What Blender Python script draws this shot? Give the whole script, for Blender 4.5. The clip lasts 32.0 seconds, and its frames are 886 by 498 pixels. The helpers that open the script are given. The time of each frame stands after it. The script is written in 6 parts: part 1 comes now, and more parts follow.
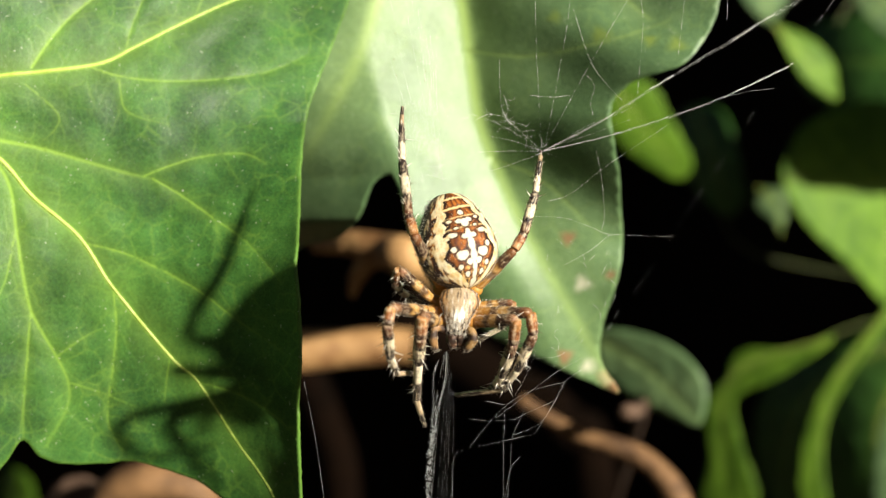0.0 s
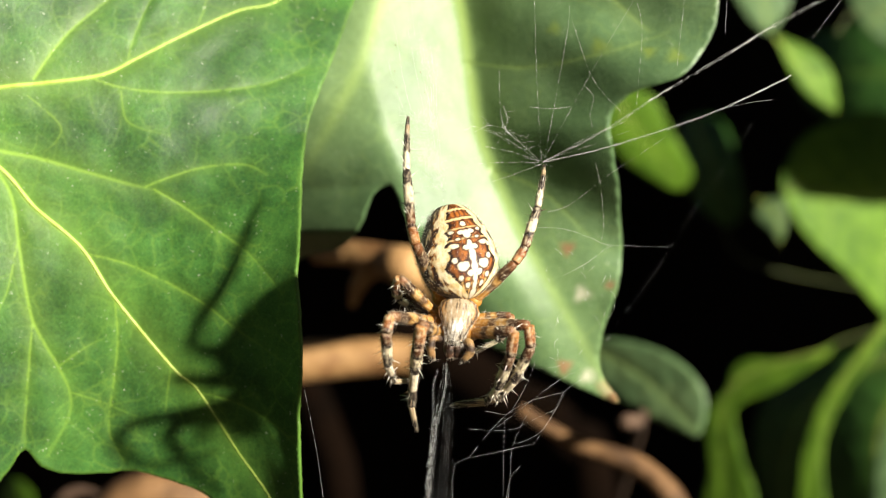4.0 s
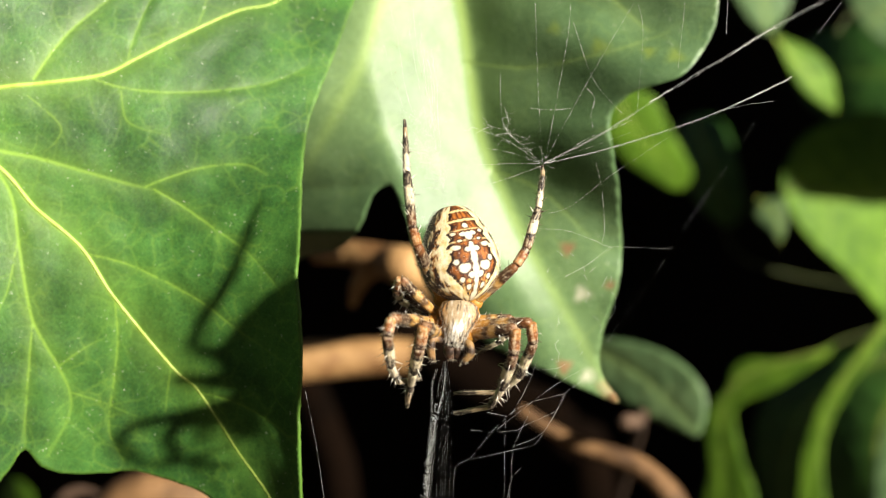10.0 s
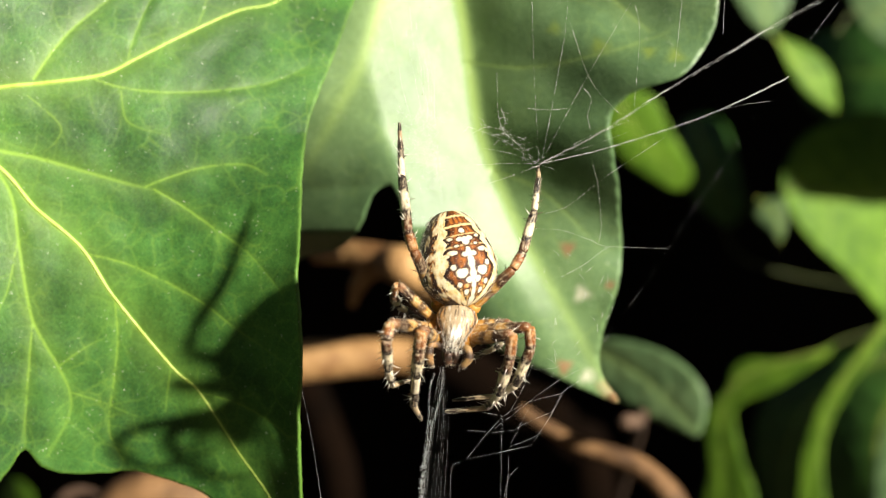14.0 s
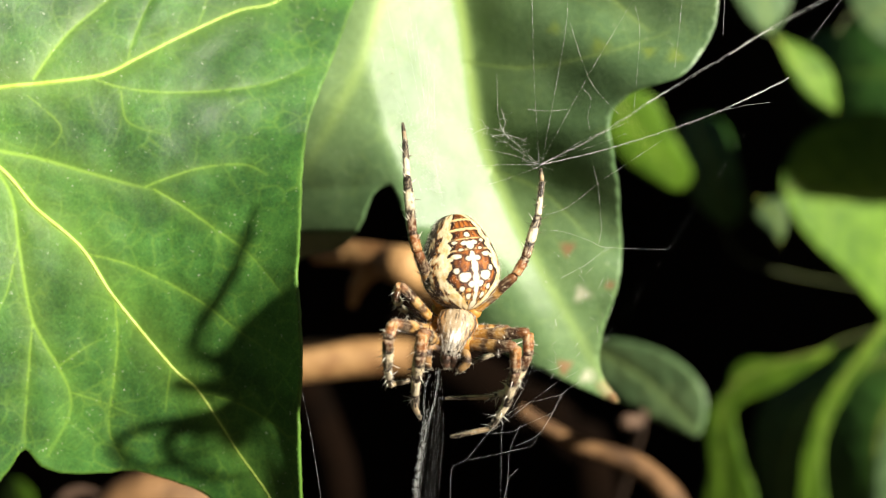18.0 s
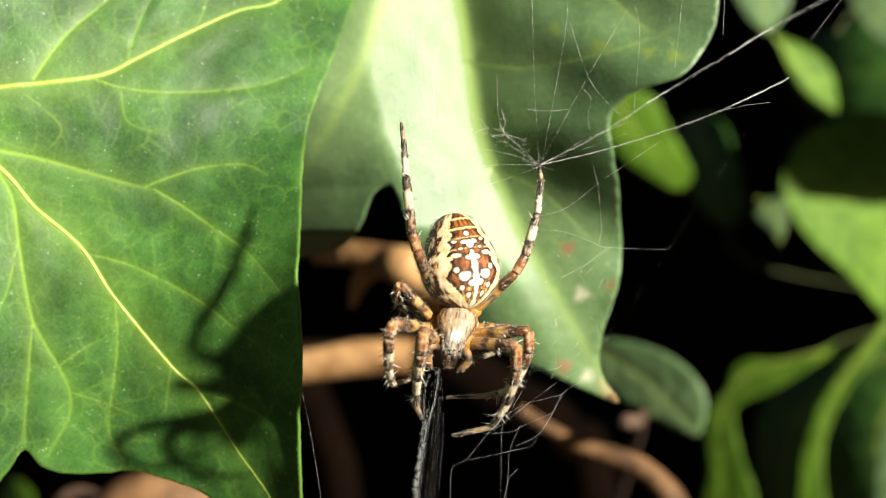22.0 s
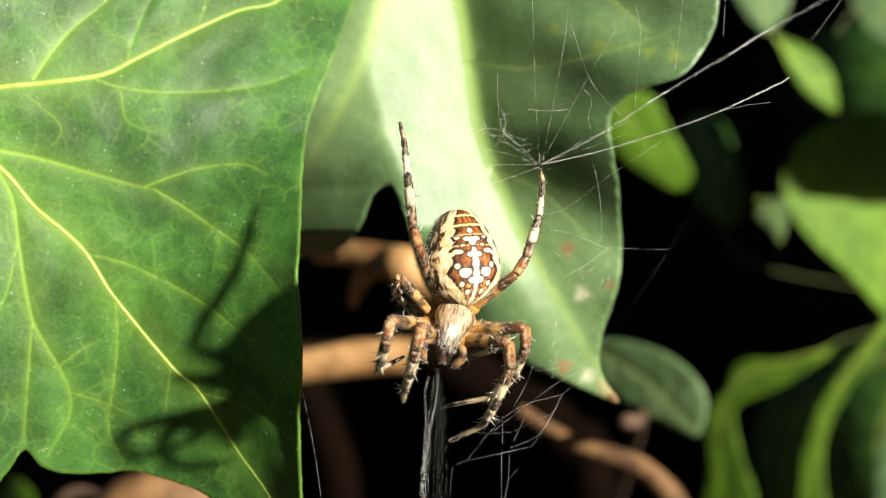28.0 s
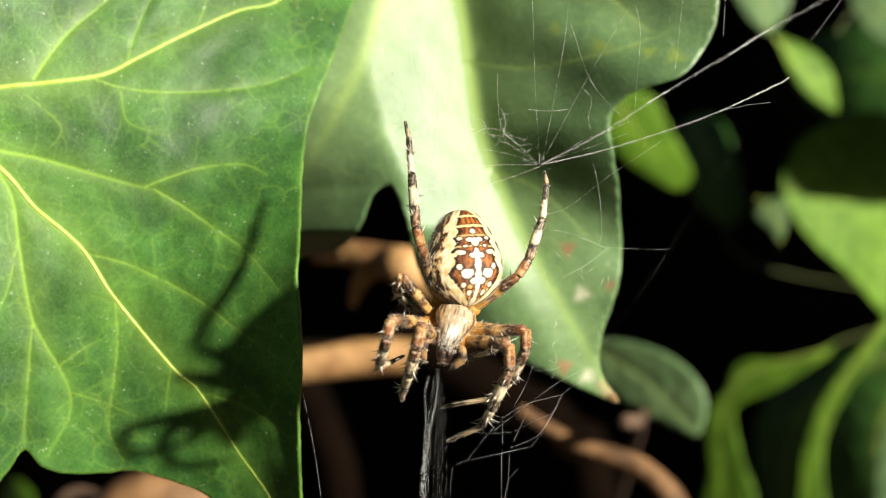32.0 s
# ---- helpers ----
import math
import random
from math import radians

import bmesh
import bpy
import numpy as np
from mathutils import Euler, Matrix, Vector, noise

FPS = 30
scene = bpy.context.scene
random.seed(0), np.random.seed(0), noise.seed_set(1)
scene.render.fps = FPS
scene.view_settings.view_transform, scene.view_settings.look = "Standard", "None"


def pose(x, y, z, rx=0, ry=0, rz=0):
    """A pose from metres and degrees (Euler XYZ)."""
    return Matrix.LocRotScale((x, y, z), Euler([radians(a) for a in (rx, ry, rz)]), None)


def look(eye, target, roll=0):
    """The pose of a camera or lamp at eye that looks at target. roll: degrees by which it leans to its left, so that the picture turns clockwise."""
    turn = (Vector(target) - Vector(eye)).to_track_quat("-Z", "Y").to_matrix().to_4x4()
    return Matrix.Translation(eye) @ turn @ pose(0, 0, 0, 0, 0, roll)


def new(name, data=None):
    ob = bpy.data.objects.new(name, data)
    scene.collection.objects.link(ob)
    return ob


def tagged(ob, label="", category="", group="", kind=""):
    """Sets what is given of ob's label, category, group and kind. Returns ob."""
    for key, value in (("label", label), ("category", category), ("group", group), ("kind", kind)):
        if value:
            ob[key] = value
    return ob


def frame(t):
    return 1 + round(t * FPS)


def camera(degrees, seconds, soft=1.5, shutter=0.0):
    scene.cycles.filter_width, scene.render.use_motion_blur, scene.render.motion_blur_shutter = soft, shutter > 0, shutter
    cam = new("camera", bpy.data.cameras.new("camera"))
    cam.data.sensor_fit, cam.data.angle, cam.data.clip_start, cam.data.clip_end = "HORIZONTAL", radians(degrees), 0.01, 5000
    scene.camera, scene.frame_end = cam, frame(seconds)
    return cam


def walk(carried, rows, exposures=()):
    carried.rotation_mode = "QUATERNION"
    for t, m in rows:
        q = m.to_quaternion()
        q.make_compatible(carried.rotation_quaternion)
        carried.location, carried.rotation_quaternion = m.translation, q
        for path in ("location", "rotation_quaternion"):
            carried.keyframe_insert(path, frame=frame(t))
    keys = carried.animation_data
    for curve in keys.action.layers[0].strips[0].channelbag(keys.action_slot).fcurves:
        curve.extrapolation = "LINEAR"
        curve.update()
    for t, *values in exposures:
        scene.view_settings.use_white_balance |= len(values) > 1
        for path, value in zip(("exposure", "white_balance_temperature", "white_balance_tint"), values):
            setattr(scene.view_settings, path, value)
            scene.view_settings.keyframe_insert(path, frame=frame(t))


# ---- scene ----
HEIGHT = 0.6              # of the lens over the ground
cam = camera(30, 32.0, soft=0.4)
cam.data.dof.use_dof = True
cam.data.dof.focus_distance = 0.155
cam.data.dof.aperture_fstop = 30.0


def aim(tilt, back):
    return pose(0, back, HEIGHT, 90 + tilt, 0, 0)


walk(cam, [(0, aim(-0.362, 0.0008)), (0.5, aim(-0.235, 0.0006)), (1, aim(-0.115, 0.0003)), (1.5, aim(-0.04, 0.0001)),
           (2, aim(-0.009, 0)), (2.5, aim(0, 0)), (32, aim(0, 0))],
     exposures=[(0, 0.90), (1.5, 1.0), (3, 1.02), (32, 1.02)])

# ---- light ----
SUN_WAY = Vector((-0.645, 0.715, -0.285)).normalized()
world = bpy.data.worlds.new("sky")
scene.world = world
world.use_nodes = True
sky = world.node_tree.nodes.new("ShaderNodeTexSky")
sky.sky_type = 'NISHITA'
sky.sun_disc = False
sky.sun_elevation = math.asin(-SUN_WAY.z)
sky.sun_rotation = math.atan2(-SUN_WAY.x, -SUN_WAY.y)
back = world.node_tree.nodes["Background"]
back.inputs["Strength"].default_value = 0.010
world.node_tree.links.new(sky.outputs[0], back.inputs["Color"])
sun = new("sun", bpy.data.lights.new("sun", 'SUN'))
sun.data.energy = 5.0
sun.data.angle = radians(2.0)
sun.data.color = (1.0, 0.93, 0.80)
sun.matrix_world = look(-SUN_WAY * 3 + Vector((0, 0, HEIGHT)), (0, 0, HEIGHT))


# ---- materials ----
class Nodes:
    """Short ways to write node trees."""

    def __init__(self, name, rough=0.5, spec=0.5):
        self.m = bpy.data.materials.new(name)
        self.m.use_nodes = True
        self.t = self.m.node_tree
        self.p = self.t.nodes["Principled BSDF"]
        self.p.inputs["Roughness"].default_value = rough
        self.p.inputs["Specular IOR Level"].default_value = spec

    def n(self, kind, **props):
        node = self.t.nodes.new(kind)
        for k, v in props.items():
            if k == "operation":
                node.operation = v
            elif k == "feature":
                node.feature = v
            elif k == "attribute_name":
                node.attribute_name = v
            elif k == "blend_type":
                node.blend_type = v
        return node

    def l(self, a, b):
        self.t.links.new(a, b)

    def coord(self):
        return self.n("ShaderNodeTexCoord").outputs["Object"]

    def noise(self, scale, detail=4, rough=0.6):
        x = self.n("ShaderNodeTexNoise")
        x.inputs["Scale"].default_value, x.inputs["Detail"].default_value, x.inputs["Roughness"].default_value = scale, detail, rough
        self.l(self.coord(), x.inputs["Vector"])
        return x

    def ramp(self, fac, stops):
        r = self.n("ShaderNodeValToRGB")
        while len(r.color_ramp.elements) < len(stops):
            r.color_ramp.elements.new(0.5)
        for e, (pos, c) in zip(r.color_ramp.elements, stops):
            e.position, e.color = pos, (*c, 1)
        self.l(fac, r.inputs["Fac"])
        return r.outputs["Color"]

    def mix(self, fac, a, b, kind="MIX"):
        x = self.n("ShaderNodeMix", blend_type=kind)
        x.data_type = 'RGBA'
        x.blend_type = kind
        for sock, v in ((x.inputs[0], fac), (x.inputs[6], a), (x.inputs[7], b)):
            if isinstance(v, (int, float)):
                sock.default_value = v
            elif isinstance(v, tuple):
                sock.default_value = (*v, 1)
            else:
                self.l(v, sock)
        return x.outputs[2]

    def math(self, op, a, b=0.0):
        x = self.n("ShaderNodeMath", operation=op)
        for sock, v in ((x.inputs[0], a), (x.inputs[1], b)):
            if isinstance(v, (int, float)):
                sock.default_value = v
            else:
                self.l(v, sock)
        return x.outputs[0]

    def attr(self, name):
        return self.n("ShaderNodeAttribute", attribute_name=name)

    def bump(self, height, strength, dist):
        b = self.n("ShaderNodeBump")
        b.inputs["Strength"].default_value, b.inputs["Distance"].default_value = strength, dist
        self.l(height, b.inputs["Height"])
        self.l(b.outputs[0], self.p.inputs["Normal"])

    def base(self, c):
        self.l(c, self.p.inputs["Base Color"])

    def translucent(self, colour, amount):
        tr = self.n("ShaderNodeBsdfTranslucent")
        if isinstance(colour, tuple):
            tr.inputs[0].default_value = (*colour, 1)
        else:
            self.l(colour, tr.inputs[0])
        mx = self.n("ShaderNodeMixShader")
        mx.inputs[0].default_value = amount
        self.l(self.p.outputs[0], mx.inputs[1])
        self.l(tr.outputs[0], mx.inputs[2])
        self.l(mx.outputs[0], self.t.nodes["Material Output"].inputs[0])


def leaf_material(name, dark, light, vein, rough, spec, net=1.0, thin=0.10):
    k = Nodes(name, rough, spec)
    big = k.noise(120, 3)
    fine = k.noise(1500, 4)
    c = k.ramp(big.outputs[0], [(0.40, dark), (0.60, light)])
    blot = k.noise(300, 6, 0.7)
    c = k.mix(0.75, c, k.ramp(blot.outputs[0], [(0.34, (0.66, 0.70, 0.66)), (0.64, (1.22, 1.18, 1.18))]), "MULTIPLY")
    c = k.mix(k.math('MULTIPLY', fine.outputs[0], 0.5), c, light)
    grain = k.noise(3800, 3, 0.7)
    c = k.mix(0.8, c, k.ramp(grain.outputs[0], [(0.32, (0.68, 0.72, 0.66)), (0.68, (1.28, 1.24, 1.25))]), "MULTIPLY")
    pore = k.noise(8500, 2, 0.6)
    c = k.mix(0.9, c, k.ramp(pore.outputs[0], [(0.30, (0.62, 0.66, 0.60)), (0.70, (1.36, 1.30, 1.34))]), "MULTIPLY")
    # net of small veins
    warp = k.mix(0.0012, k.coord(), k.noise(500, 3).outputs["Color"], "ADD")
    v = k.n("ShaderNodeTexVoronoi", feature='DISTANCE_TO_EDGE')
    v.inputs["Scale"].default_value = 420
    k.l(warp, v.inputs["Vector"])
    v2 = k.n("ShaderNodeTexVoronoi", feature='DISTANCE_TO_EDGE')
    v2.inputs["Scale"].default_value = 1500
    k.l(warp, v2.inputs["Vector"])
    e1 = k.ramp(v.outputs["Distance"], [(0.0, (1, 1, 1)), (0.09, (0, 0, 0))])
    e2 = k.ramp(v2.outputs["Distance"], [(0.0, (1, 1, 1)), (0.12, (0, 0, 0))])
    c = k.mix(k.math('MULTIPLY', k.math('MULTIPLY', e1, k.ramp(k.noise(160, 2).outputs[0], [(0.42, (0, 0, 0)), (0.62, (1, 1, 1))])), 0.11 * net), c, vein)
    c = k.mix(k.math('MULTIPLY', e2, 0.05 * net), c, vein)
    a = k.attr("vein").outputs["Fac"]
    c = k.mix(a, c, vein)
    c = k.mix(k.math('MULTIPLY', k.attr("pale_spot").outputs["Fac"], 0.75), c, (0.62, 0.60, 0.45))
    c = k.mix(k.math('MULTIPLY', k.attr("brown_spot").outputs["Fac"], 0.75), c, (0.34, 0.15, 0.08))
    c = k.mix(k.math('MULTIPLY', k.attr("yellow_spot").outputs["Fac"], 0.4), c, (0.30, 0.38, 0.03))
    # pale specks
    sp = k.n("ShaderNodeTexVoronoi")
    sp.inputs["Scale"].default_value = 1300
    k.l(k.coord(), sp.inputs["Vector"])
    s = k.ramp(sp.outputs["Distance"], [(0.04, (1, 1, 1)), (0.13, (0, 0, 0))])
    dust = k.n("ShaderNodeTexVoronoi")
    dust.inputs["Scale"].default_value = 620
    k.l(k.mix(0.004, k.coord(), k.noise(900, 2).outputs["Color"], "ADD"), dust.inputs["Vector"])
    s2 = k.ramp(dust.outputs["Distance"], [(0.035, (1, 1, 1)), (0.075, (0, 0, 0))])
    few = k.ramp(k.noise(260, 2).outputs[0], [(0.50, (0, 0, 0)), (0.60, (1, 1, 1))])
    c = k.mix(k.math('MULTIPLY', k.math('MULTIPLY', s, few), 0.75), c, (0.55, 0.6, 0.45))
    c = k.mix(k.math('MULTIPLY', s2, 0.75), c, (0.62, 0.66, 0.52))
    k.base(c)
    h = k.math('ADD', k.math('MULTIPLY', e1, -0.12), k.math('MULTIPLY', fine.outputs[0], 0.6))
    h = k.math('ADD', h, k.math('MULTIPLY', blot.outputs[0], 0.2))
    h = k.math('ADD', h, k.math('MULTIPLY', pore.outputs[0], 0.35))
    k.bump(h, 0.30, 0.0002)
    k.translucent(c, thin)
    return k.m


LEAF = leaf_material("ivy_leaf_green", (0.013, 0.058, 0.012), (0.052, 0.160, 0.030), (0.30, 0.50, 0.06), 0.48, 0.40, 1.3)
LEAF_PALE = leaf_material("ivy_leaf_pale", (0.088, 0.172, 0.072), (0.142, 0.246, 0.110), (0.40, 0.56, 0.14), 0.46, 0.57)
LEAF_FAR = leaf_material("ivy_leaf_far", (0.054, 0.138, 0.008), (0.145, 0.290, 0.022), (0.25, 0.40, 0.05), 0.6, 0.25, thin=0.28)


def painted_material(name, rough, spec, grain=3000, bump=0.3):
    k = Nodes(name, rough, spec)
    c = k.attr("col").outputs["Color"]
    f = k.noise(grain, 3)
    c = k.mix(0.6, c, k.ramp(f.outputs[0], [(0.25, (0.55, 0.5, 0.45)), (0.7, (1.1, 1.08, 1.05))]), "MULTIPLY")
    k.base(c)
    k.bump(f.outputs[0], bump, 0.00008)
    return k.m


CUTICLE = painted_material("spider_cuticle", 0.50, 0.4, 5000, 0.6)
VELVET = painted_material("abdomen_velvet", 0.55, 0.35, 4500, 0.8)


def plain_material(name, dark, light, scale, rough, bump=0.4, dist=0.001, spec=0.4):
    k = Nodes(name, rough, spec)
    n1, n2 = k.noise(scale, 5), k.noise(scale * 6, 4)
    c = k.ramp(n1.outputs[0], [(0.3, dark), (0.7, light)])
    c = k.mix(0.5, c, k.ramp(n2.outputs[0], [(0.3, (0.5, 0.5, 0.5)), (0.7, (1.1, 1.1, 1.1))]), "MULTIPLY")
    k.base(c)
    k.bump(n2.outputs[0], bump, dist)
    return k.m


SILK = plain_material("silk", (0.80, 0.80, 0.78), (0.9, 0.9, 0.88), 900, 0.35, 0.1, 0.00002)
HAIR = plain_material("pale_hair", (0.58, 0.52, 0.42), (0.78, 0.73, 0.64), 900, 0.4, 0.1, 0.00002)
EYE = plain_material("dark_eye", (0.006, 0.004, 0.003), (0.012, 0.008, 0.006), 900, 0.08, 0.02, 0.00002, 0.6)
TWIG = plain_material("dry_twig", (0.14, 0.058, 0.017), (0.62, 0.37, 0.15), 110, 0.65)
# near-black so that far twigs standing in the sun look shaded
TWIG_SHADE = plain_material("shade_dark_twig", (0.002, 0.001, 0.0004), (0.006, 0.0026, 0.001), 60, 0.95, 0.4, 0.001, 0.05)
TWIG_BROWN = plain_material("brown_twig", (0.030, 0.012, 0.005), (0.33, 0.18, 0.075), 130, 0.7)
BARK = plain_material("grey_bark", (0.07, 0.04, 0.025), (0.15, 0.09, 0.055), 120, 0.8)
# near-black: the shade behind the ivy is put into this colour
SHADE_SOIL = plain_material("shade_dark_soil", (0.006, 0.004, 0.003), (0.018, 0.012, 0.008), 60, 0.95, 0.5, 0.004, 0.1)
GROUND = plain_material("ground_soil", (0.03, 0.022, 0.014), (0.07, 0.05, 0.03), 30, 0.95, 0.6, 0.004, 0.1)


# ---- building ----
def V(p):
    """From millimetres about the lens's axis to the world's metres."""
    return Vector((p[0] / 1000, p[1] / 1000, p[2] / 1000 + HEIGHT))


class Shape:
    """Collects vertices, faces and colours of one mesh; millimetres."""

    def __init__(self):
        self.v, self.f, self.c = [], [], []

    def add(self, verts, faces, col):
        o = len(self.v)
        self.v += [tuple(a) for a in verts]
        self.f += [tuple(i + o for i in q) for q in faces]
        self.c += list(col) if isinstance(col, list) else [col] * len(verts)

    def tube(self, pts, radii, sides=8, col=(1, 1, 1), flat=1.0):
        """A closed tube along pts; col: a colour, or a function of the way along and the angle."""
        pts = [Vector(p) for p in pts]
        verts, cols, n = [], [], len(pts)
        side = None
        for i, p in enumerate(pts):
            d = (pts[min(i + 1, n - 1)] - pts[max(i - 1, 0)]).normalized()
            if side is None:
                side = d.orthogonal().normalized()
            side = (side - d * side.dot(d)).normalized()
            up = d.cross(side)
            for k in range(sides):
                a = 2 * math.pi * k / sides
                verts.append(p + (side * math.cos(a) + up * math.sin(a) * flat) * radii[i])
                cols.append(col(i / (n - 1), a) if callable(col) else col)
        faces = [(i * sides + k, i * sides + (k + 1) % sides, (i + 1) * sides + (k + 1) % sides, (i + 1) * sides + k)
                 for i in range(n - 1) for k in range(sides)]
        faces += [tuple(range(sides - 1, -1, -1)), tuple((n - 1) * sides + k for k in range(sides))]
        self.add(verts, faces, cols)

    def spike(self, p, d, length, r, col):
        p, d = Vector(p), Vector(d).normalized()
        a = d.orthogonal().normalized()
        b = d.cross(a)
        ring = [p + (a * math.cos(q) + b * math.sin(q)) * r for q in (0, 2.09, 4.19)]
        self.add(ring + [p + d * length], [(0, 1, 3), (1, 2, 3), (2, 0, 3), (2, 1, 0)], col)

    def blob(self, centre, size, rings=8, segs=10, col=(1, 1, 1), turn=None):
        verts, cols = [], []
        for i in range(rings + 1):
            th = math.pi * i / rings
            for k in range(segs):
                ph = 2 * math.pi * k / segs
                q = Vector((math.sin(th) * math.cos(ph) * size[0], math.sin(th) * math.sin(ph) * size[1], math.cos(th) * size[2]))
                if turn is not None:
                    q = turn @ q
                verts.append(Vector(centre) + q)
                cols.append(col(th, ph) if callable(col) else col)
        faces = [(i * segs + k, (i + 1) * segs + k, (i + 1) * segs + (k + 1) % segs, i * segs + (k + 1) % segs)
                 for i in range(rings) for k in range(segs)]
        self.add(verts, faces, cols)

    def mesh(self, name, scale=0.001):
        me = bpy.data.meshes.new(name)
        me.from_pydata([(a[0] * scale, a[1] * scale, a[2] * scale) for a in self.v], [], self.f)
        me.validate()
        if len(me.vertices) == len(self.c):
            at = me.attributes.new("col", 'FLOAT_COLOR', 'POINT')
            at.data.foreach_set("color", np.array([(*c[:3], 1.0) for c in self.c], dtype=np.float32).ravel())
        me.polygons.foreach_set("use_smooth", [True] * len(me.polygons))
        me.update()
        return me


def part(name, shape, material, parent, label=""):
    ob = new(name, shape.mesh(name) if isinstance(shape, Shape) else shape)
    ob.data.materials.append(material)
    if parent:
        ob.parent = parent
    return tagged(ob, label)


def curve_through(pts, steps, closed=False):
    """A smooth line through the points (Catmull-Rom)."""
    pts = [Vector(p) for p in pts]
    n, out = len(pts), []
    for i in range(n if closed else n - 1):
        if closed:
            a, b, c, d = pts[i - 1], pts[i], pts[(i + 1) % n], pts[(i + 2) % n]
        else:
            a, b, c, d = pts[max(i - 1, 0)], pts[i], pts[i + 1], pts[min(i + 2, n - 1)]
        for k in range(steps):
            t = k / steps
            out.append(0.5 * ((2 * b) + (c - a) * t + (2 * a - 5 * b + 4 * c - d) * t * t + (3 * b - a - 3 * c + d) * t ** 3))
    if not closed:
        out.append(pts[-1])
    return out


# ---- leaves ----
from mathutils.geometry import delaunay_2d_cdt


def away(q, line, closed=False, along=False):
    """Distances of the points q (n, 2) to a line, and how far along it they lie."""
    best, way = np.full(len(q), 1e9), np.zeros(len(q))
    k = len(line)
    for i in range(k if closed else k - 1):
        a, b = np.array(line[i][:2]), np.array(line[(i + 1) % k][:2])
        ab = b - a
        t = np.clip(((q - a) @ ab) / max(ab @ ab, 1e-9), 0, 1)
        d = np.linalg.norm(q - a - t[:, None] * ab, axis=1)
        way = np.where(d < best, (i + t) / k, way)
        best = np.minimum(best, d)
    return (best, way) if along else best


def branches(lines, edge, rnd, gap):
    """Fine side veins that leave the given ones by turns, wavering."""
    out = []
    for line, w in list(lines):
        run, side = rnd.uniform(0.3, 0.8) * gap, 1
        for i in range(1, len(line) - 1):
            d = line[i + 1] - line[i]
            run += d.length
            if run > gap:
                run, side = rnd.uniform(-0.3, 0.3) * gap, -side
                a = math.atan2(d.y, d.x) + side * rnd.uniform(0.6, 1.0)
                p = line[i].copy()
                pts = [p.copy()]
                for _ in range(rnd.randrange(5, 11)):
                    a += rnd.uniform(-0.22, 0.22) - side * 0.02
                    p = p + Vector((math.cos(a), math.sin(a))) * gap * 0.16
                    pts.append(p.copy())
                out.append((pts, 0.05))
    return out


POSES = {}


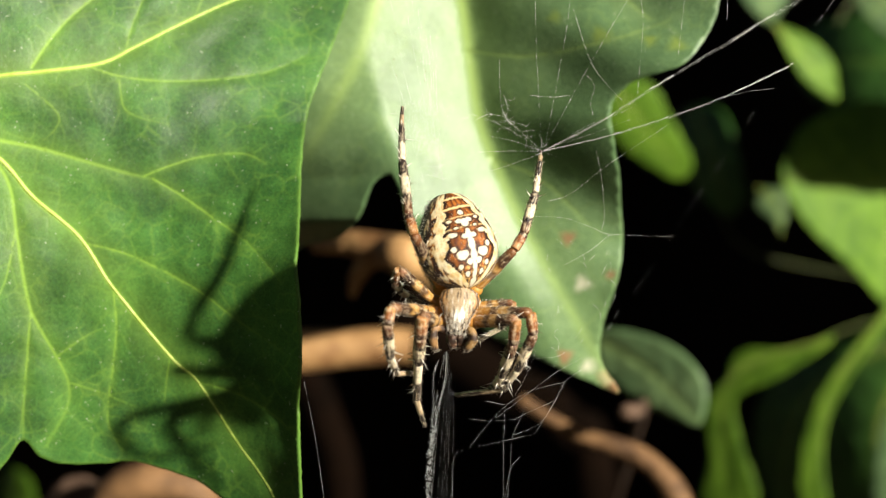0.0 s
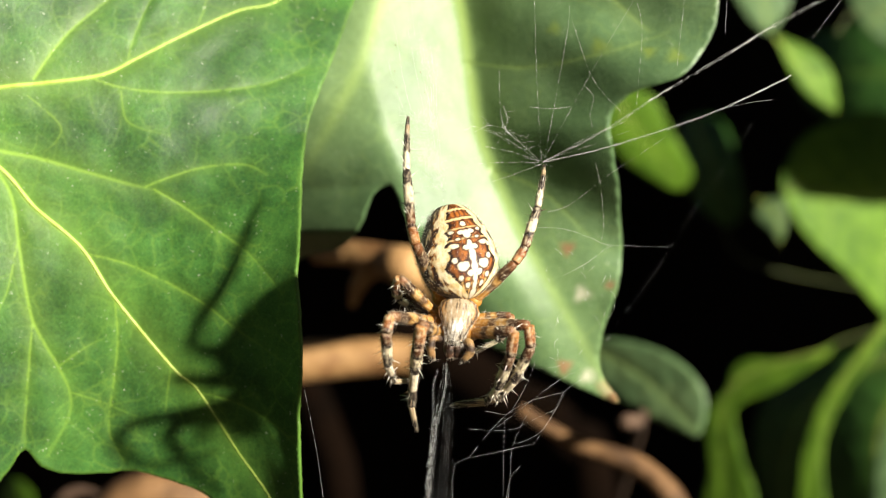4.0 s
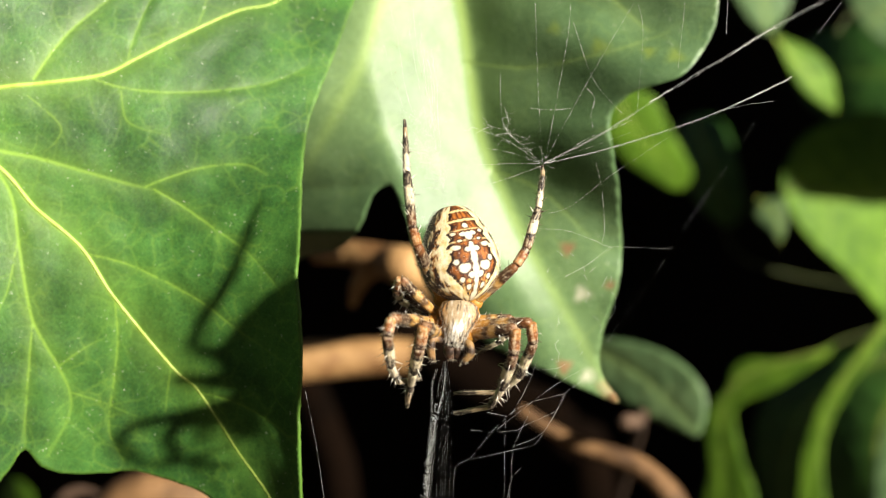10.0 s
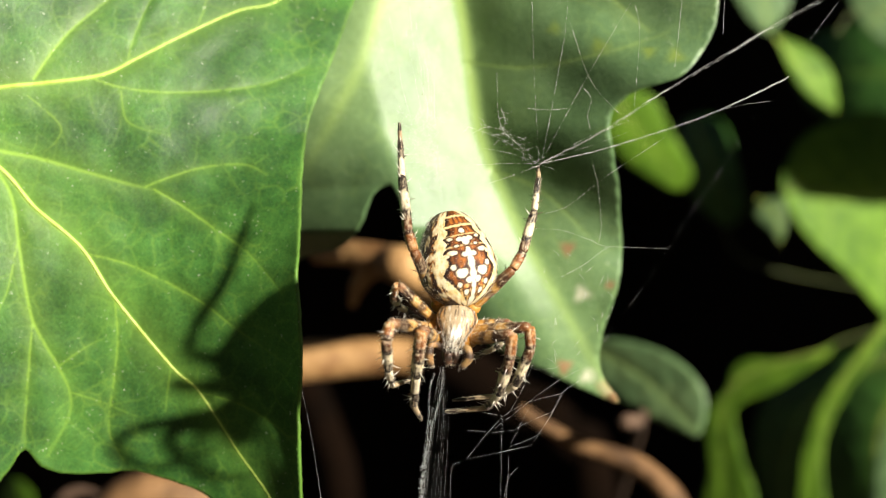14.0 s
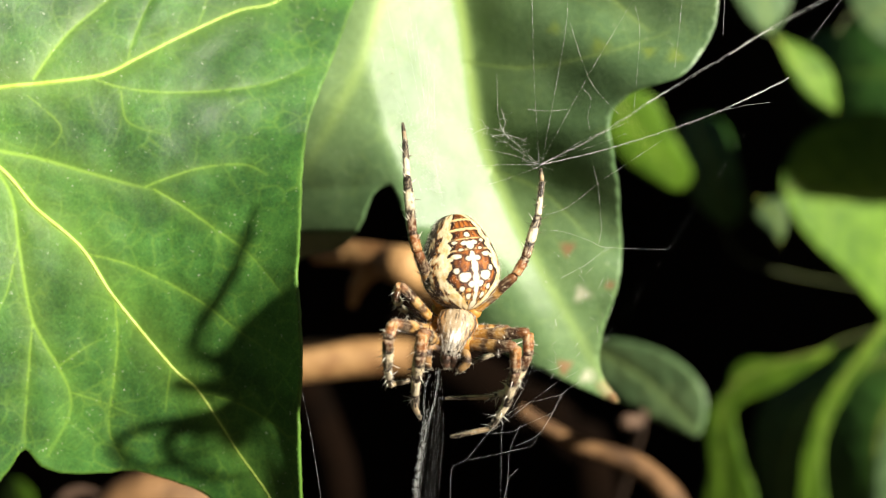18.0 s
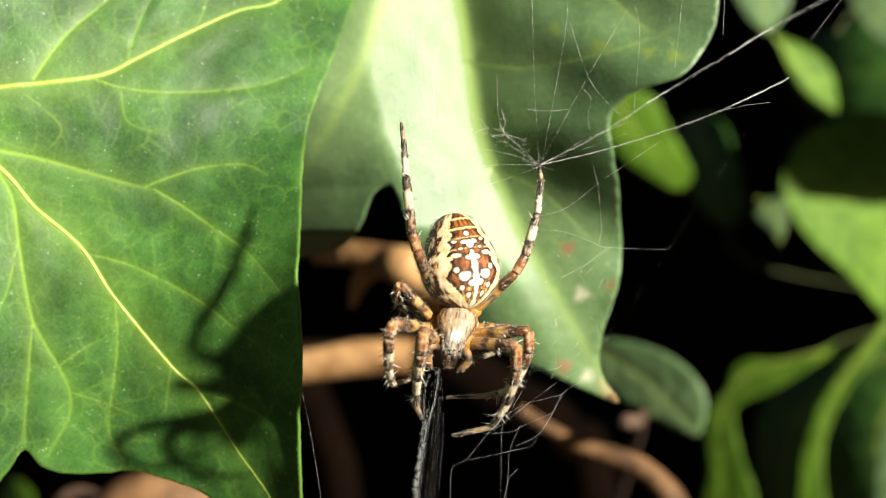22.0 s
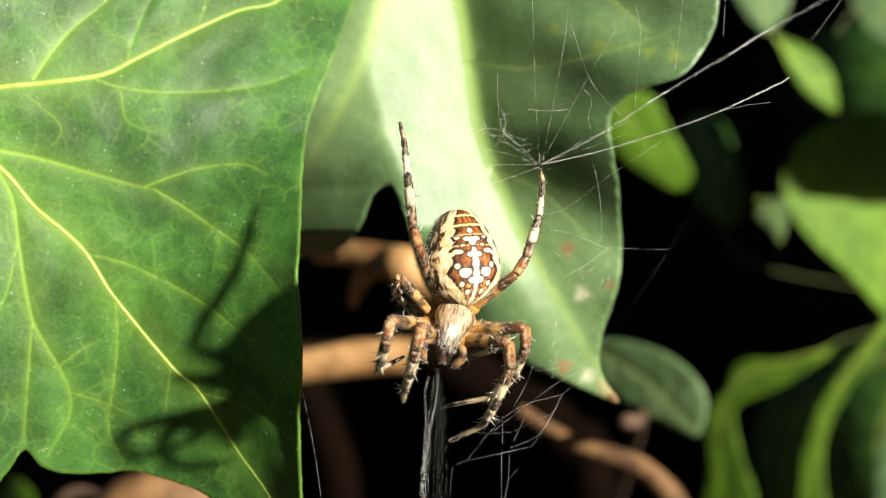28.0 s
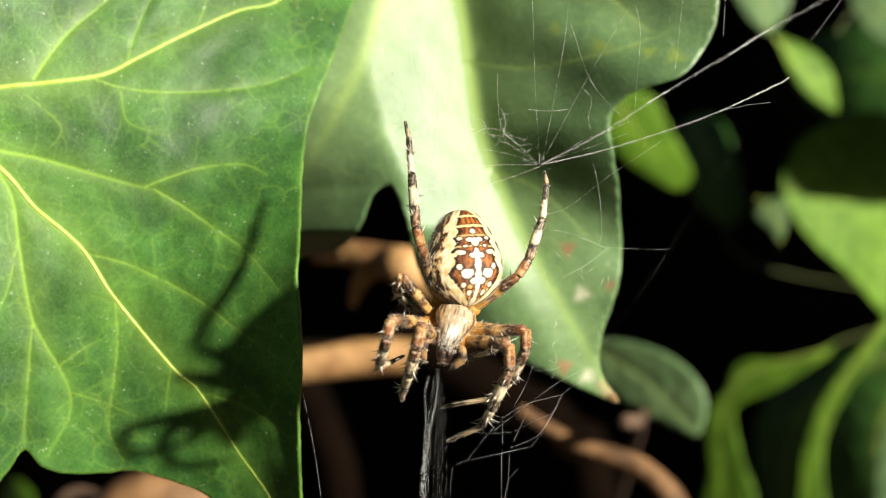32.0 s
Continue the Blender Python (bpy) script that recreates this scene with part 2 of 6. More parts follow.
def ivy_leaf(m, outline, veins, bend, material, label, step=0.6, quilt=0.35, rim=0.22, smooth=8, group="ivy leaves", spots=(), branch=0, tubes=True, thickness=0.28):
    """A leaf at the pose m. outline and veins (points, width) in millimetres of its own plane; bend: its height over that plane."""
    leaf = tagged(new("ivy_leaf"), label, "leaf", group)
    leaf.matrix_world = m
    POSES[leaf] = m
    edge = curve_through([(*p, 0) for p in outline], smooth, True)
    edge = [Vector((p.x + 0.10 * noise.noise((p.x * 0.9, p.y * 0.9, 3)), p.y + 0.10 * noise.noise((p.x * 0.9, p.y * 0.9, 7)))) for p in edge]
    lines = [([Vector(p).to_2d() for p in curve_through([(*p, 0) for p in pts], 10)], w) for pts, w in veins]
    lines += branches(lines, edge, random.Random(len(outline)), branch) if branch else []
    xs, ys = [p.x for p in edge], [p.y for p in edge]
    grid = []
    row = 0
    y = min(ys)
    while y < max(ys):
        x = min(xs) + (step / 2 if row % 2 else 0)
        while x < max(xs):
            grid.append((x, y))
            x += step
        y += step * 0.87
        row += 1
    g = np.array(grid)
    inside = np.zeros(len(g), bool)
    ex, ey = np.array(xs), np.array(ys)
    for i in range(len(ex)):
        x0, y0, x1, y1 = ex[i], ey[i], ex[i - 1], ey[i - 1]
        if y0 != y1:
            hit = ((y0 > g[:, 1]) != (y1 > g[:, 1])) & (g[:, 0] < (x1 - x0) * (g[:, 1] - y0) / (y1 - y0) + x0)
            inside ^= hit
    g = g[inside]
    g = g[away(g, edge, True) > step * 0.4]
    extra = []
    for line, w in lines:
        w = max(w, 0.13)
        g = g[away(g, line) > w * 1.7]
        for i in range(len(line) - 1):
            d = (line[i + 1] - line[i])
            side = Vector((-d.y, d.x)).normalized() * w * 1.25
            for f in range(max(1, int(d.length / (step * 0.8)))):
                c = line[i] + d * (f / max(1, int(d.length / (step * 0.8))))
                extra += [c, c + side, c - side]
    if extra:
        e = np.array([(p.x, p.y) for p in extra])
        within = np.zeros(len(e), bool)
        for i in range(len(ex)):
            x0, y0, x1, y1 = ex[i], ey[i], ex[i - 1], ey[i - 1]
            if y0 != y1:
                within ^= ((y0 > e[:, 1]) != (y1 > e[:, 1])) & (e[:, 0] < (x1 - x0) * (e[:, 1] - y0) / (y1 - y0) + x0)
        e = e[within]
        e = e[away(e, edge, True) > step * 0.3]
        g = np.concatenate([g, e])
    pts = [Vector(p) for p in edge] + [Vector(p) for p in g]
    k = len(edge)
    v2, _, faces, *_ = delaunay_2d_cdt(pts, [(i, (i + 1) % k) for i in range(k)], [list(range(k))], 1, 1e-6)
    q = np.array([(p.x, p.y) for p in v2])

    def height(q):
        d = np.full(len(q), 1e9)
        for line, w in lines:
            if w > 0.08:
                d = np.minimum(d, away(q, line) / max(w * 4, 0.3) + (0.5 if w < 0.16 else 0))
        h = np.array([bend(a, b) for a, b in q])
        puff = np.array([noise.noise((a * 0.35, b * 0.35, 1.7)) for a, b in q])
        return h + quilt * (1 - np.exp(-d * 0.7)) * (1 + 0.8 * puff) + 0.25 * quilt * puff

    z = height(q)
    tint = np.zeros(len(q))
    for line, w in lines:
        d, way = away(q, line, along=True)
        core = 0.75 if w > 0.6 else 0.85 if w > 0.16 else 0.15 if w < 0.055 else 0.45 if w < 0.1 else 0.60
        w = max(w * 1.3 if 0.16 < w < 0.5 else w, 0.13) * (1 - 0.35 * way)
        fade = 1 - 0.75 * way ** 1.5
        tint = np.maximum(tint, core * fade * np.exp(-(d / w) ** 2))
        tint = np.maximum(tint, 0.40 * core * fade * np.exp(-(d / (w * 5.5))))
    if rim:
        tint = np.maximum(tint, 0.22 * np.exp(-(away(q, edge, True) / rim) ** 2))
    me = bpy.data.meshes.new("blade")
    me.from_pydata([(a / 1000, b / 1000, c / 1000) for (a, b), c in zip(q, z)], [], [tuple(f) for f in faces])
    at = me.attributes.new("vein", 'FLOAT', 'POINT')
    at.data.foreach_set("value", tint.astype(np.float32))
    for kind, name in ((0, "pale_spot"), (1, "brown_spot"), (2, "yellow_spot")):
        mark = np.zeros(len(q))
        for (a, b), r, which in spots:
            if which == kind:
                far = np.hypot(q[:, 0] - a, q[:, 1] - b) * (1 + 0.25 * np.sin(3 * np.arctan2(q[:, 1] - b, q[:, 0] - a) + a))
                mark = np.maximum(mark, np.clip((r - far) / (0.6 * r), 0, 1))
        at = me.attributes.new(name, 'FLOAT', 'POINT')
        at.data.foreach_set("value", mark.astype(np.float32))
    me.polygons.foreach_set("use_smooth", [True] * len(me.polygons))
    bm = bmesh.new()
    bm.from_mesh(me)
    bmesh.ops.recalc_face_normals(bm, faces=bm.faces)
    if sum(f.normal.z for f in bm.faces) < 0:
        bmesh.ops.reverse_faces(bm, faces=bm.faces)
    bm.to_mesh(me)
    bm.free()
    blade = part("blade", me, material, leaf)
    thick = blade.modifiers.new("thickness", 'SOLIDIFY')
    thick.thickness, thick.offset = thickness / 1000, -1
    for line, w in lines:
        if w < 0.25 or not tubes:
            continue
        s = Shape()
        h = height(np.array([(p.x, p.y) for p in line]))
        n = len(line)
        s.tube([(p.x, p.y, c - 0.10) for p, c in zip(line, h)], [w * (0.86 - 0.56 * i / (n - 1)) * (1 + 0.22 * noise.noise((p.x * 1.1, p.y * 1.1, w * 9))) for i, p in enumerate(line)], 8)
        vein = part("vein", s, VEIN, leaf, "raised pale yellow-green vein")
    return leaf


VEIN = plain_material("leaf_vein", (0.40, 0.56, 0.08), (0.60, 0.70, 0.19), 500, 0.45, 0.2, 0.0001)

RIB = [(-5.02, 34.04), (-3.12, 25.03), (-1.85, 18.61), (-1.1, 12.83), (0.03, 5.77), (2.26, 0.01), (5.13, -6.39), (9.63, -14.09), (13.49, -20.51), (16.2, -24.51)]
RIB_LEFT = [(-5.02, 34.04), (-8.26, 27.52), (-11.35, 20.39), (-12.76, 13.97), (-10.87, 6.33), (-8.34, -0.03)]


def big_bend(u, v):
    """Hollow from side to side, the upper half leaning back."""
    u, v = max(-30.0, min(26.0, u)), max(-32.0, min(38.0, v))
    low = max(0.0, v + 5)
    up = max(0.0, min(1.0, (v + 2) / 14))
    down = min(1.0, max(0.0, 0.3 - v / 20))
    across = (1 - up) * 0.012 * (u - 3) ** 2 + up * (-0.12 * u + 0.002 * u * u - 0.10 * max(0.0, u))
    edge = 0.018 * max(0.0, u - 6) * min(u - 15.5, 3.0) * max(0.0, min(1.0, (8 - v) / 6))
    edge += (0.075 * (math.sqrt((u - 4) ** 2 + 9) + u - 4) - 1.6) * max(0.0, min(1.0, (16 - v) / 12))
    return across + edge + 0.007 * max(0.0, u) ** 2 * down - 0.013 * (u + 14) * low ** 2 / (low + 6) - 0.004 * v * v


def mid_bend(u, v):
    """A gutter along the midrib; the flank beyond the side vein turns back."""
    mid = np.interp(-v, [-p[1] for p in RIB], [p[0] for p in RIB])
    side = np.interp(-v, [-p[1] for p in RIB_LEFT], [p[0] for p in RIB_LEFT])
    d = u - mid
    rise = max(0.0, min(1.0, (v + 9) / 15))
    steep = 0.24 + 0.83 * rise * rise * (3 - 2 * rise)
    e = math.sqrt(d * d + 0.3) - 0.5
    low = max(0.0, -7 - v)
    if d < 0:
        h = (0.20 - 0.012 * min(low, 12.0)) * e
    else:
        h = min(steep, 0.40) * e + max(0.0, steep - 0.40) * 10 * (1 - math.exp(-e / 9))
        h += 1.7 * (1 + math.tanh((u - 9.5) / 5.0)) * math.exp(-((v - 8) / 9.0) ** 2)     # the notch's rim stands up
        h -= 0.7 * math.exp(-((v - 17) / 3.2) ** 2 - ((u - 15) / 3.5) ** 2) + 0.5 * math.sin(v * 0.55 + u * 0.3) * min(1.0, e / 8)
    if d < 0:
        h -= 0.06 * max(0.0, e - 2.5) ** 2 * max(0.0, min(1.0, (-5 - v) / 6))
    h -= 0.010 * low * low
    e = side - u
    if e > 0:
        turn = max(0.0, min(1.0, (13 - v) / 25))
        h -= (0.40 + 0.98 * turn * turn * (3 - 2 * turn)) * (math.sqrt(e * e + 1.0) - 1.0)
    return h


big_leaf = ivy_leaf(
    pose(-0.03013, 0.17150, 0.60006, 92, 0, -8),
    [(-38.41, 16.98), (-32.55, 32.27), (-19.66, 41.34), (-3.57, 40.48), (13.13, 49.22), (22.73, 48.33), (19.6, 35.91), (18.4, 28.76), (16.72, 21.03), (14.96, 14.35), (14.67, 10.64), (15.04, 5.81), (15.7, 0.6), (15.97, -3.32), (16.38, -6.69), (16.5, -12.36), (16.04, -17.02), (15.9, -22.35), (15.75, -27.79), (15.13, -33.41), (10.99, -31.07), (6.65, -27.97), (3.3, -25.82), (-0.65, -24.54), (-3.31, -23.79), (-6.57, -24), (-10.54, -23.89), (-12.57, -23.06), (-14.07, -21.21), (-15.65, -23.28), (-16.53, -24.34), (-20.02, -29.07), (-25.96, -30.31), (-32.3, -21.31), (-31.22, -8.58), (-36.41, 1.55)],
    [([(-23.96, 15.24), (-15.67, 16.77), (-11.46, 17.29), (-6.12, 18.2), (-2.96, 19.94), (2.25, 23.16), (6.47, 25.56), (10.82, 27.39), (15.73, 35.61)], 0.30),
     ([(-23.96, 15.24), (-18.88, 11.23), (-15.09, 7.73), (-12.38, 4.2), (-7.88, 0.04), (-4.46, -5.32), (1.25, -12.5), (4.26, -15.16), (8.36, -21.37), (12.03, -26.26), (14.44, -31.76)], 0.34),
     ([(-18.88, 11.23), (-15.67, 10.19), (-11.88, 9.36), (-6.88, 7.82), (-2.9, 6.63), (-0.6, 6.14)], 0.24),
     ([(-0.6, 6.14), (2.39, 4.35), (5.86, 2.04), (10.02, -0.6), (14.22, -4.53)], 0.12),
     ([(-1.47, 6.38), (1.08, 7.44), (4.5, 8.44), (8.58, 8.72), (11.07, 7.63)], 0.12),
     ([(-7.18, 17.88), (-3.84, 16.83), (0.63, 16.39), (6.18, 16.72), (10.66, 17.66), (13.96, 19.37)], 0.15),
     ([(-12.54, 17.7), (-11.08, 20.4), (-9.13, 23.17), (-6.18, 26.33), (-3.8, 29.56)], 0.17),
     ([(-3.76, 19.62), (-3.19, 22.7), (-2.26, 25.84), (-1.04, 29.05)], 0.09),
     ([(-7.31, -0.56), (-3.28, -1.65), (0.89, -3.55), (5.21, -5.88), (8.88, -8.49), (14.16, -11.42)], 0.13),
     ([(-18.88, 11.23), (-15.07, 6.56), (-13.9, 0.7), (-12.89, -6.39), (-12.15, -8.78), (-10.39, -12.41), (-9.41, -15.15), (-9.68, -17.87), (-12.07, -22.09)], 0.20),
     ([(-12.65, -7.58), (-13.25, -12.93), (-13.83, -17.74), (-14.06, -21.08)], 0.14),
     ([(-14.01, 0.7), (-14.66, -3.4), (-15.5, -5.73), (-17.72, -10.4)], 0.12),
     ([(-4.47, -5.61), (-4.3, -9.5), (-4.92, -14.31), (-5.66, -19.18), (-4.41, -22.6)], 0.11),
     ([(-10.39, -12.41), (-7.5, -10.36), (-5.76, -9.49)], 0.06),
     ([(-9.41, -15.15), (-6.63, -16.11), (-2.64, -17.86)], 0.06),
     ([(4.26, -15.16), (8.62, -16.21), (13.21, -18.25), (15.6, -20.02)], 0.09),
     ([(1.25, -12.5), (0.77, -14.92), (0.41, -17.36)], 0.07),
     ([(-13, 15.91), (-10.01, 13), (-10.26, 11.24), (-11.87, 9.78)], 0.06),
     ([(-4.07, 16.29), (-3.57, 13.61), (-1.96, 12.54), (0.87, 11.83)], 0.06),
     ([(2.28, 22.85), (3.14, 25.42), (3.37, 28.65)], 0.08)],
    big_bend,
    LEAF, "large glossy dark green ivy leaf with pale yellow veins", 0.34, 0.17, branch=2.8)

# place, radius; 0 pale, 1 brown, 2 yellow
MID_SPOTS = [((9.7, -7.07), 0.9, 1), ((11.47, -12.18), 1.0, 0), ((12.45, -21.65), 0.9, 0), ((9.79, -20.46), 1.0, 1), ((15.74, -24.05), 1.5, 1), ((14.6, -22.8), 0.9, 1),
             ((14.43, -11.23), 0.6, 1), ((11.4, 14.2), 1.0, 2), ((7.1, 16.6), 0.8, 2), ((16.1, 13.2), 0.8, 2), ((18.6, 12.6), 1.0, 2)]
mid_leaf = ivy_leaf(
    pose(0.00456, 0.20196, 0.60766, 88, 0, 6) @ Matrix.Scale(1.08, 4),
    [(-22.2, 31.97), (-18.29, 39.08), (-3.24, 36.27), (8.12, 33.03), (18.21, 26.05), (22.37, 20.42), (22.79, 16.25), (21.34, 13.07), (19.18, 10.52), (16.73, 9.58), (14.53, 8.98), (13.11, 7.74), (12.46, 6.2), (12.62, 4.39), (13.27, 1.83), (14.26, -1.06), (15.7, -7.12), (15.19, -12.19), (13.94, -17.3), (14.13, -21.16), (16.39, -24.76), (12.06, -23.16), (6.78, -20.73), (1.57, -18.15), (-3.55, -14.03), (-7.01, -9.01), (-8.85, -3.35), (-10.23, -0.15), (-12.17, -1.06), (-13.06, -3.55), (-14.07, -5.26), (-15.72, -6.66), (-18.5, -7.16), (-23.21, -7.04), (-25.6, 8.48)],
    [([(-5.02, 34.04), (-3.12, 25.03), (-1.86, 18.61), (-1.11, 12.82), (0.02, 5.77), (2.26, 0.01), (5.13, -6.39), (9.62, -14.09), (13.48, -20.51), (16.19, -24.51)], 0.8),
     ([(-5.02, 34.04), (-8.33, 27.33), (-11.46, 20.07), (-13.52, 13.64), (-16.59, 7.53), (-19.38, 2.65)], 0.9),
     ([(-5.02, 34.04), (2.57, 27.77), (10.52, 21.97), (16.68, 15.46)], 0.20),
     ([(1.3, 1.93), (6.67, -0.8), (11.98, -5.81)], 0.14),
     ([(-1.23, 14.1), (4.47, 12.82), (11.72, 13.4), (18.33, 15.35)], 0.14)],
    mid_bend,
    LEAF_PALE, "pale sunlit ivy leaf behind the spider", 0.5, 0.12, spots=MID_SPOTS, rim=0, tubes=False, thickness=0.08)


def far_leaf(m, outline, veins, label, material=None, dome=0.006):
    return ivy_leaf(m, outline, veins, lambda u, v: -dome * (u * u + v * v), material or LEAF_FAR, label, 1.6, 0.3, 0, thickness=0.12)


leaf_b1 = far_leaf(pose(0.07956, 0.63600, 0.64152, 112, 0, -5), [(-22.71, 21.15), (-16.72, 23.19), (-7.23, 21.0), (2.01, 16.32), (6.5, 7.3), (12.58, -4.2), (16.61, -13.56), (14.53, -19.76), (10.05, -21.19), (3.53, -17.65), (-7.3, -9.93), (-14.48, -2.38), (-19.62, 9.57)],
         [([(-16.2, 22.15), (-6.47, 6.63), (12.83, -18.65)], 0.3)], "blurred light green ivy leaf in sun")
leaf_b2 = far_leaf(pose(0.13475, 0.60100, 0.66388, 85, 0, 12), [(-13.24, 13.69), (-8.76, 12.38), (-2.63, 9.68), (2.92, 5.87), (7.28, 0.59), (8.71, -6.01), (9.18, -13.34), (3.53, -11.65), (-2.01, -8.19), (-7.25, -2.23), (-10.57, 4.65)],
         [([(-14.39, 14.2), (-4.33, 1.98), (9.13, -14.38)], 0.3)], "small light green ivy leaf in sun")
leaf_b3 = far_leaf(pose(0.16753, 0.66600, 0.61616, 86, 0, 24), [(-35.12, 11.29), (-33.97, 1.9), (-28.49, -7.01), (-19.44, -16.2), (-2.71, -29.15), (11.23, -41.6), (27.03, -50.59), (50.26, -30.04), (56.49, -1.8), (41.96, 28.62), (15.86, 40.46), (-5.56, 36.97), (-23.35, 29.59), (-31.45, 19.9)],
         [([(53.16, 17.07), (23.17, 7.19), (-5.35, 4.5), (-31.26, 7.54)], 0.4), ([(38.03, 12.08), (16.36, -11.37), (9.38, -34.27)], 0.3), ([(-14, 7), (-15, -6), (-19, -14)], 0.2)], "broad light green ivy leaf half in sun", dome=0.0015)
# shade partly in colour: the darker LEAF, besides a pose turned from the sun
leaf_b4 = far_leaf(pose(0.13788, 0.61500, 0.53295, 90, 0, -58), [(-46.6, -49.05), (-48.26, -24.64), (-43.31, -4), (-27.26, 12.75), (0, 23.12), (17.1, 32.37), (35.53, 39.27), (68.71, 36.8), (68.71, -31.7), (2.91, -49.97)],
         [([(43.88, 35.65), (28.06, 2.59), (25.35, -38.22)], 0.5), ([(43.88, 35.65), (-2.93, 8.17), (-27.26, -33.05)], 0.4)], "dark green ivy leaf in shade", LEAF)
# sunlit parts of leaf_b4 made as two separate blades of lighter green
leaf_b4b = far_leaf(pose(0.13487, 0.567, 0.53818, 85, 0, -28), [(15.73, 39.86), (11.45, 33.6), (3.19, 22.94), (-4.77, 11.59), (-9.99, -0.9), (-13.01, -15.45), (-12.26, -29.73), (-3.23, -29.06), (-4.12, -16.04), (-3.79, -5.02), (-0.14, 6.17), (6.22, 17.25), (12.55, 27.08), (16.96, 35.27)],
         [([(15.04, 36.19), (-2.15, 8.6), (-7.97, -27.49)], 0.3)], "sunlit strip of the dark leaf, as a separate brighter blade", LEAF_FAR, dome=0.002)
leaf_b4c = far_leaf(pose(0.1024, 0.559, 0.53905, 90, 0, -35), [(28.5, 29.24), (18.86, 24.79), (9.62, 23.87), (0.21, 23.7), (-5.82, 20.01), (-7.5, 13.59), (-12.98, 7.71), (-15.32, -2.51), (-14.26, -14.65), (-16.82, -30.2), (3.3, -28.35), (-1.24, -9.25), (-4.15, 3.2), (-1.24, 8.73), (9.62, 13.47), (18.86, 19.17), (28.5, 26.27)],
         [([(27.13, 27.7), (-2.07, 17.11), (-9.39, -0.58), (-7.29, -28.36)], 0.3)], "half-lit margin of the dark leaf, as a separate brighter blade", LEAF_FAR, dome=0.002)
leaf_b5 = far_leaf(pose(0.04691, 0.37500, 0.56937, 90, 0, -38), [(-17.15, 8.07), (-11.58, 9.85), (-3.81, 9.34), (3.31, 7.56), (9.24, 4.52), (13.31, 0.2), (14.47, -5.24), (12.01, -10.92), (5.84, -9.59), (-1.06, -6.73), (-7.21, -4.01), (-13.48, -0.05)],
         [([(-16.19, 7.32), (-3.05, 2.42), (12.16, -9.9)], 0.2)], "small sage green ivy leaf in half shade", LEAF_PALE, dome=0.002)
leaf_b6 = far_leaf(pose(0.11937, 0.59100, 0.61129, 90, 0, -30), [(-8, 3), (-5, 6), (-1, 7), (2.5, 5), (3.5, 0), (2.5, -6), (0, -8), (-2, -5), (-5, -3), (-8, 0)],
         [([(-8.37, 7.19), (0, 1), (1.14, -11.1)], 0.3)], "faded grey-green ivy leaf", LEAF_PALE)
leaf_b7 = far_leaf(pose(0.12303, 0.63600, 0.69369, 90, 0, -8), [(-13.06, 15.98), (-10.87, 3.82), (-5.42, -4.75), (1.73, -10.95), (7.32, -4.92), (10.32, 2.72), (10.74, 16.74), (-1.08, 23.97)],
         [([(-2.16, 21.87), (0, 6.52), (1.73, -9.86)], 0.3)], "small pale green ivy leaf tip", LEAF_PALE)
leaf_b8 = far_leaf(pose(0.18414, 0.70800, 0.69945, 84, 0, -24), [(-13, 18.5), (-10.03, 7.02), (-6.22, -0.49), (-0.17, -8.84), (7.9, -13.83), (19.94, -11.28), (25.46, 2.8), (17.66, 20.51), (0.2, 28.41)],
         [([(22.82, 10.29), (8.48, 4.22), (-2.31, -4.75)], 0.3)], "faded grey-green ivy leaf", LEAF_PALE)
leaf_b9 = far_leaf(pose(-0.16172, 0.63600, 0.50092, 80, 0, -44), [(-19.09, 6.03), (-5.39, 9.6), (6.58, 4.47), (9.69, -6.19), (1.34, -17.11), (-14.97, -15.44)],
         [([(-16.75, 6.09), (-4.45, -2.26), (5.59, -12.72)], 0.3)], "small shaded green ivy leaf")
# leaf_b10 and leaf_b11 also get LEAF's darker green for their shade
leaf_b10 = far_leaf(pose(0.18671, 0.76300, 0.67328, 90, 0, -46), [(-26, 26), (-7.36, 29.34), (0, 30.47), (19.5, 33.13), (62.01, 48.78), (116.37, 36.68), (159.86, 9.24), (141.11, -19.83), (90.06, -28.23), (47.29, -21.01), (19.5, -16.73), (0, -14.91), (-22, -6), (-34, 10)],
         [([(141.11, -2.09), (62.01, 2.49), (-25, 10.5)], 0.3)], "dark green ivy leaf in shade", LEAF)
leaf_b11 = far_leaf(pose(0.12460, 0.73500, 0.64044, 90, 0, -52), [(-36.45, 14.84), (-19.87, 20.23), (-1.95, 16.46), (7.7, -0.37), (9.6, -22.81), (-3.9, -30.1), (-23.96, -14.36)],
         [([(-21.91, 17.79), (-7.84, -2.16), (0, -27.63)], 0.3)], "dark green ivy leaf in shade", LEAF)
leaf_b12 = far_leaf(pose(0.17, 0.57, 0.52, 85, 0, -18), [(-12.63, 25.17), (-17.18, 20.13), (-19.62, 11.22), (-20.89, -0.58), (-20.07, -13.22), (-3.08, -12.38), (-1.28, 17.72)],
         [([(-5.05, 21.49), (-10.66, 5.7), (-14.37, -11.96)], 0.3)], "pale green ivy leaf edge in sun", LEAF_PALE)
# out of view, added to cast the shade on leaf_b3's upper half
leaf_b13 = far_leaf(pose(0.213, 0.620, 0.6590, 90, 0, 24), [(-36, -20), (-39, -2), (-30, 16), (-6, 27), (20, 25), (38, 8), (34, -14), (12, -23), (-12, -22)],
         [([(37, 6), (0, 2), (-33, -8)], 0.4)], "light green ivy leaf added out of view to shade the broad leaf", LEAF_FAR)


# ---- stems that carry the leaves ----
STALK = plain_material("green_stalk", (0.07, 0.10, 0.03), (0.14, 0.16, 0.05), 200, 0.5)


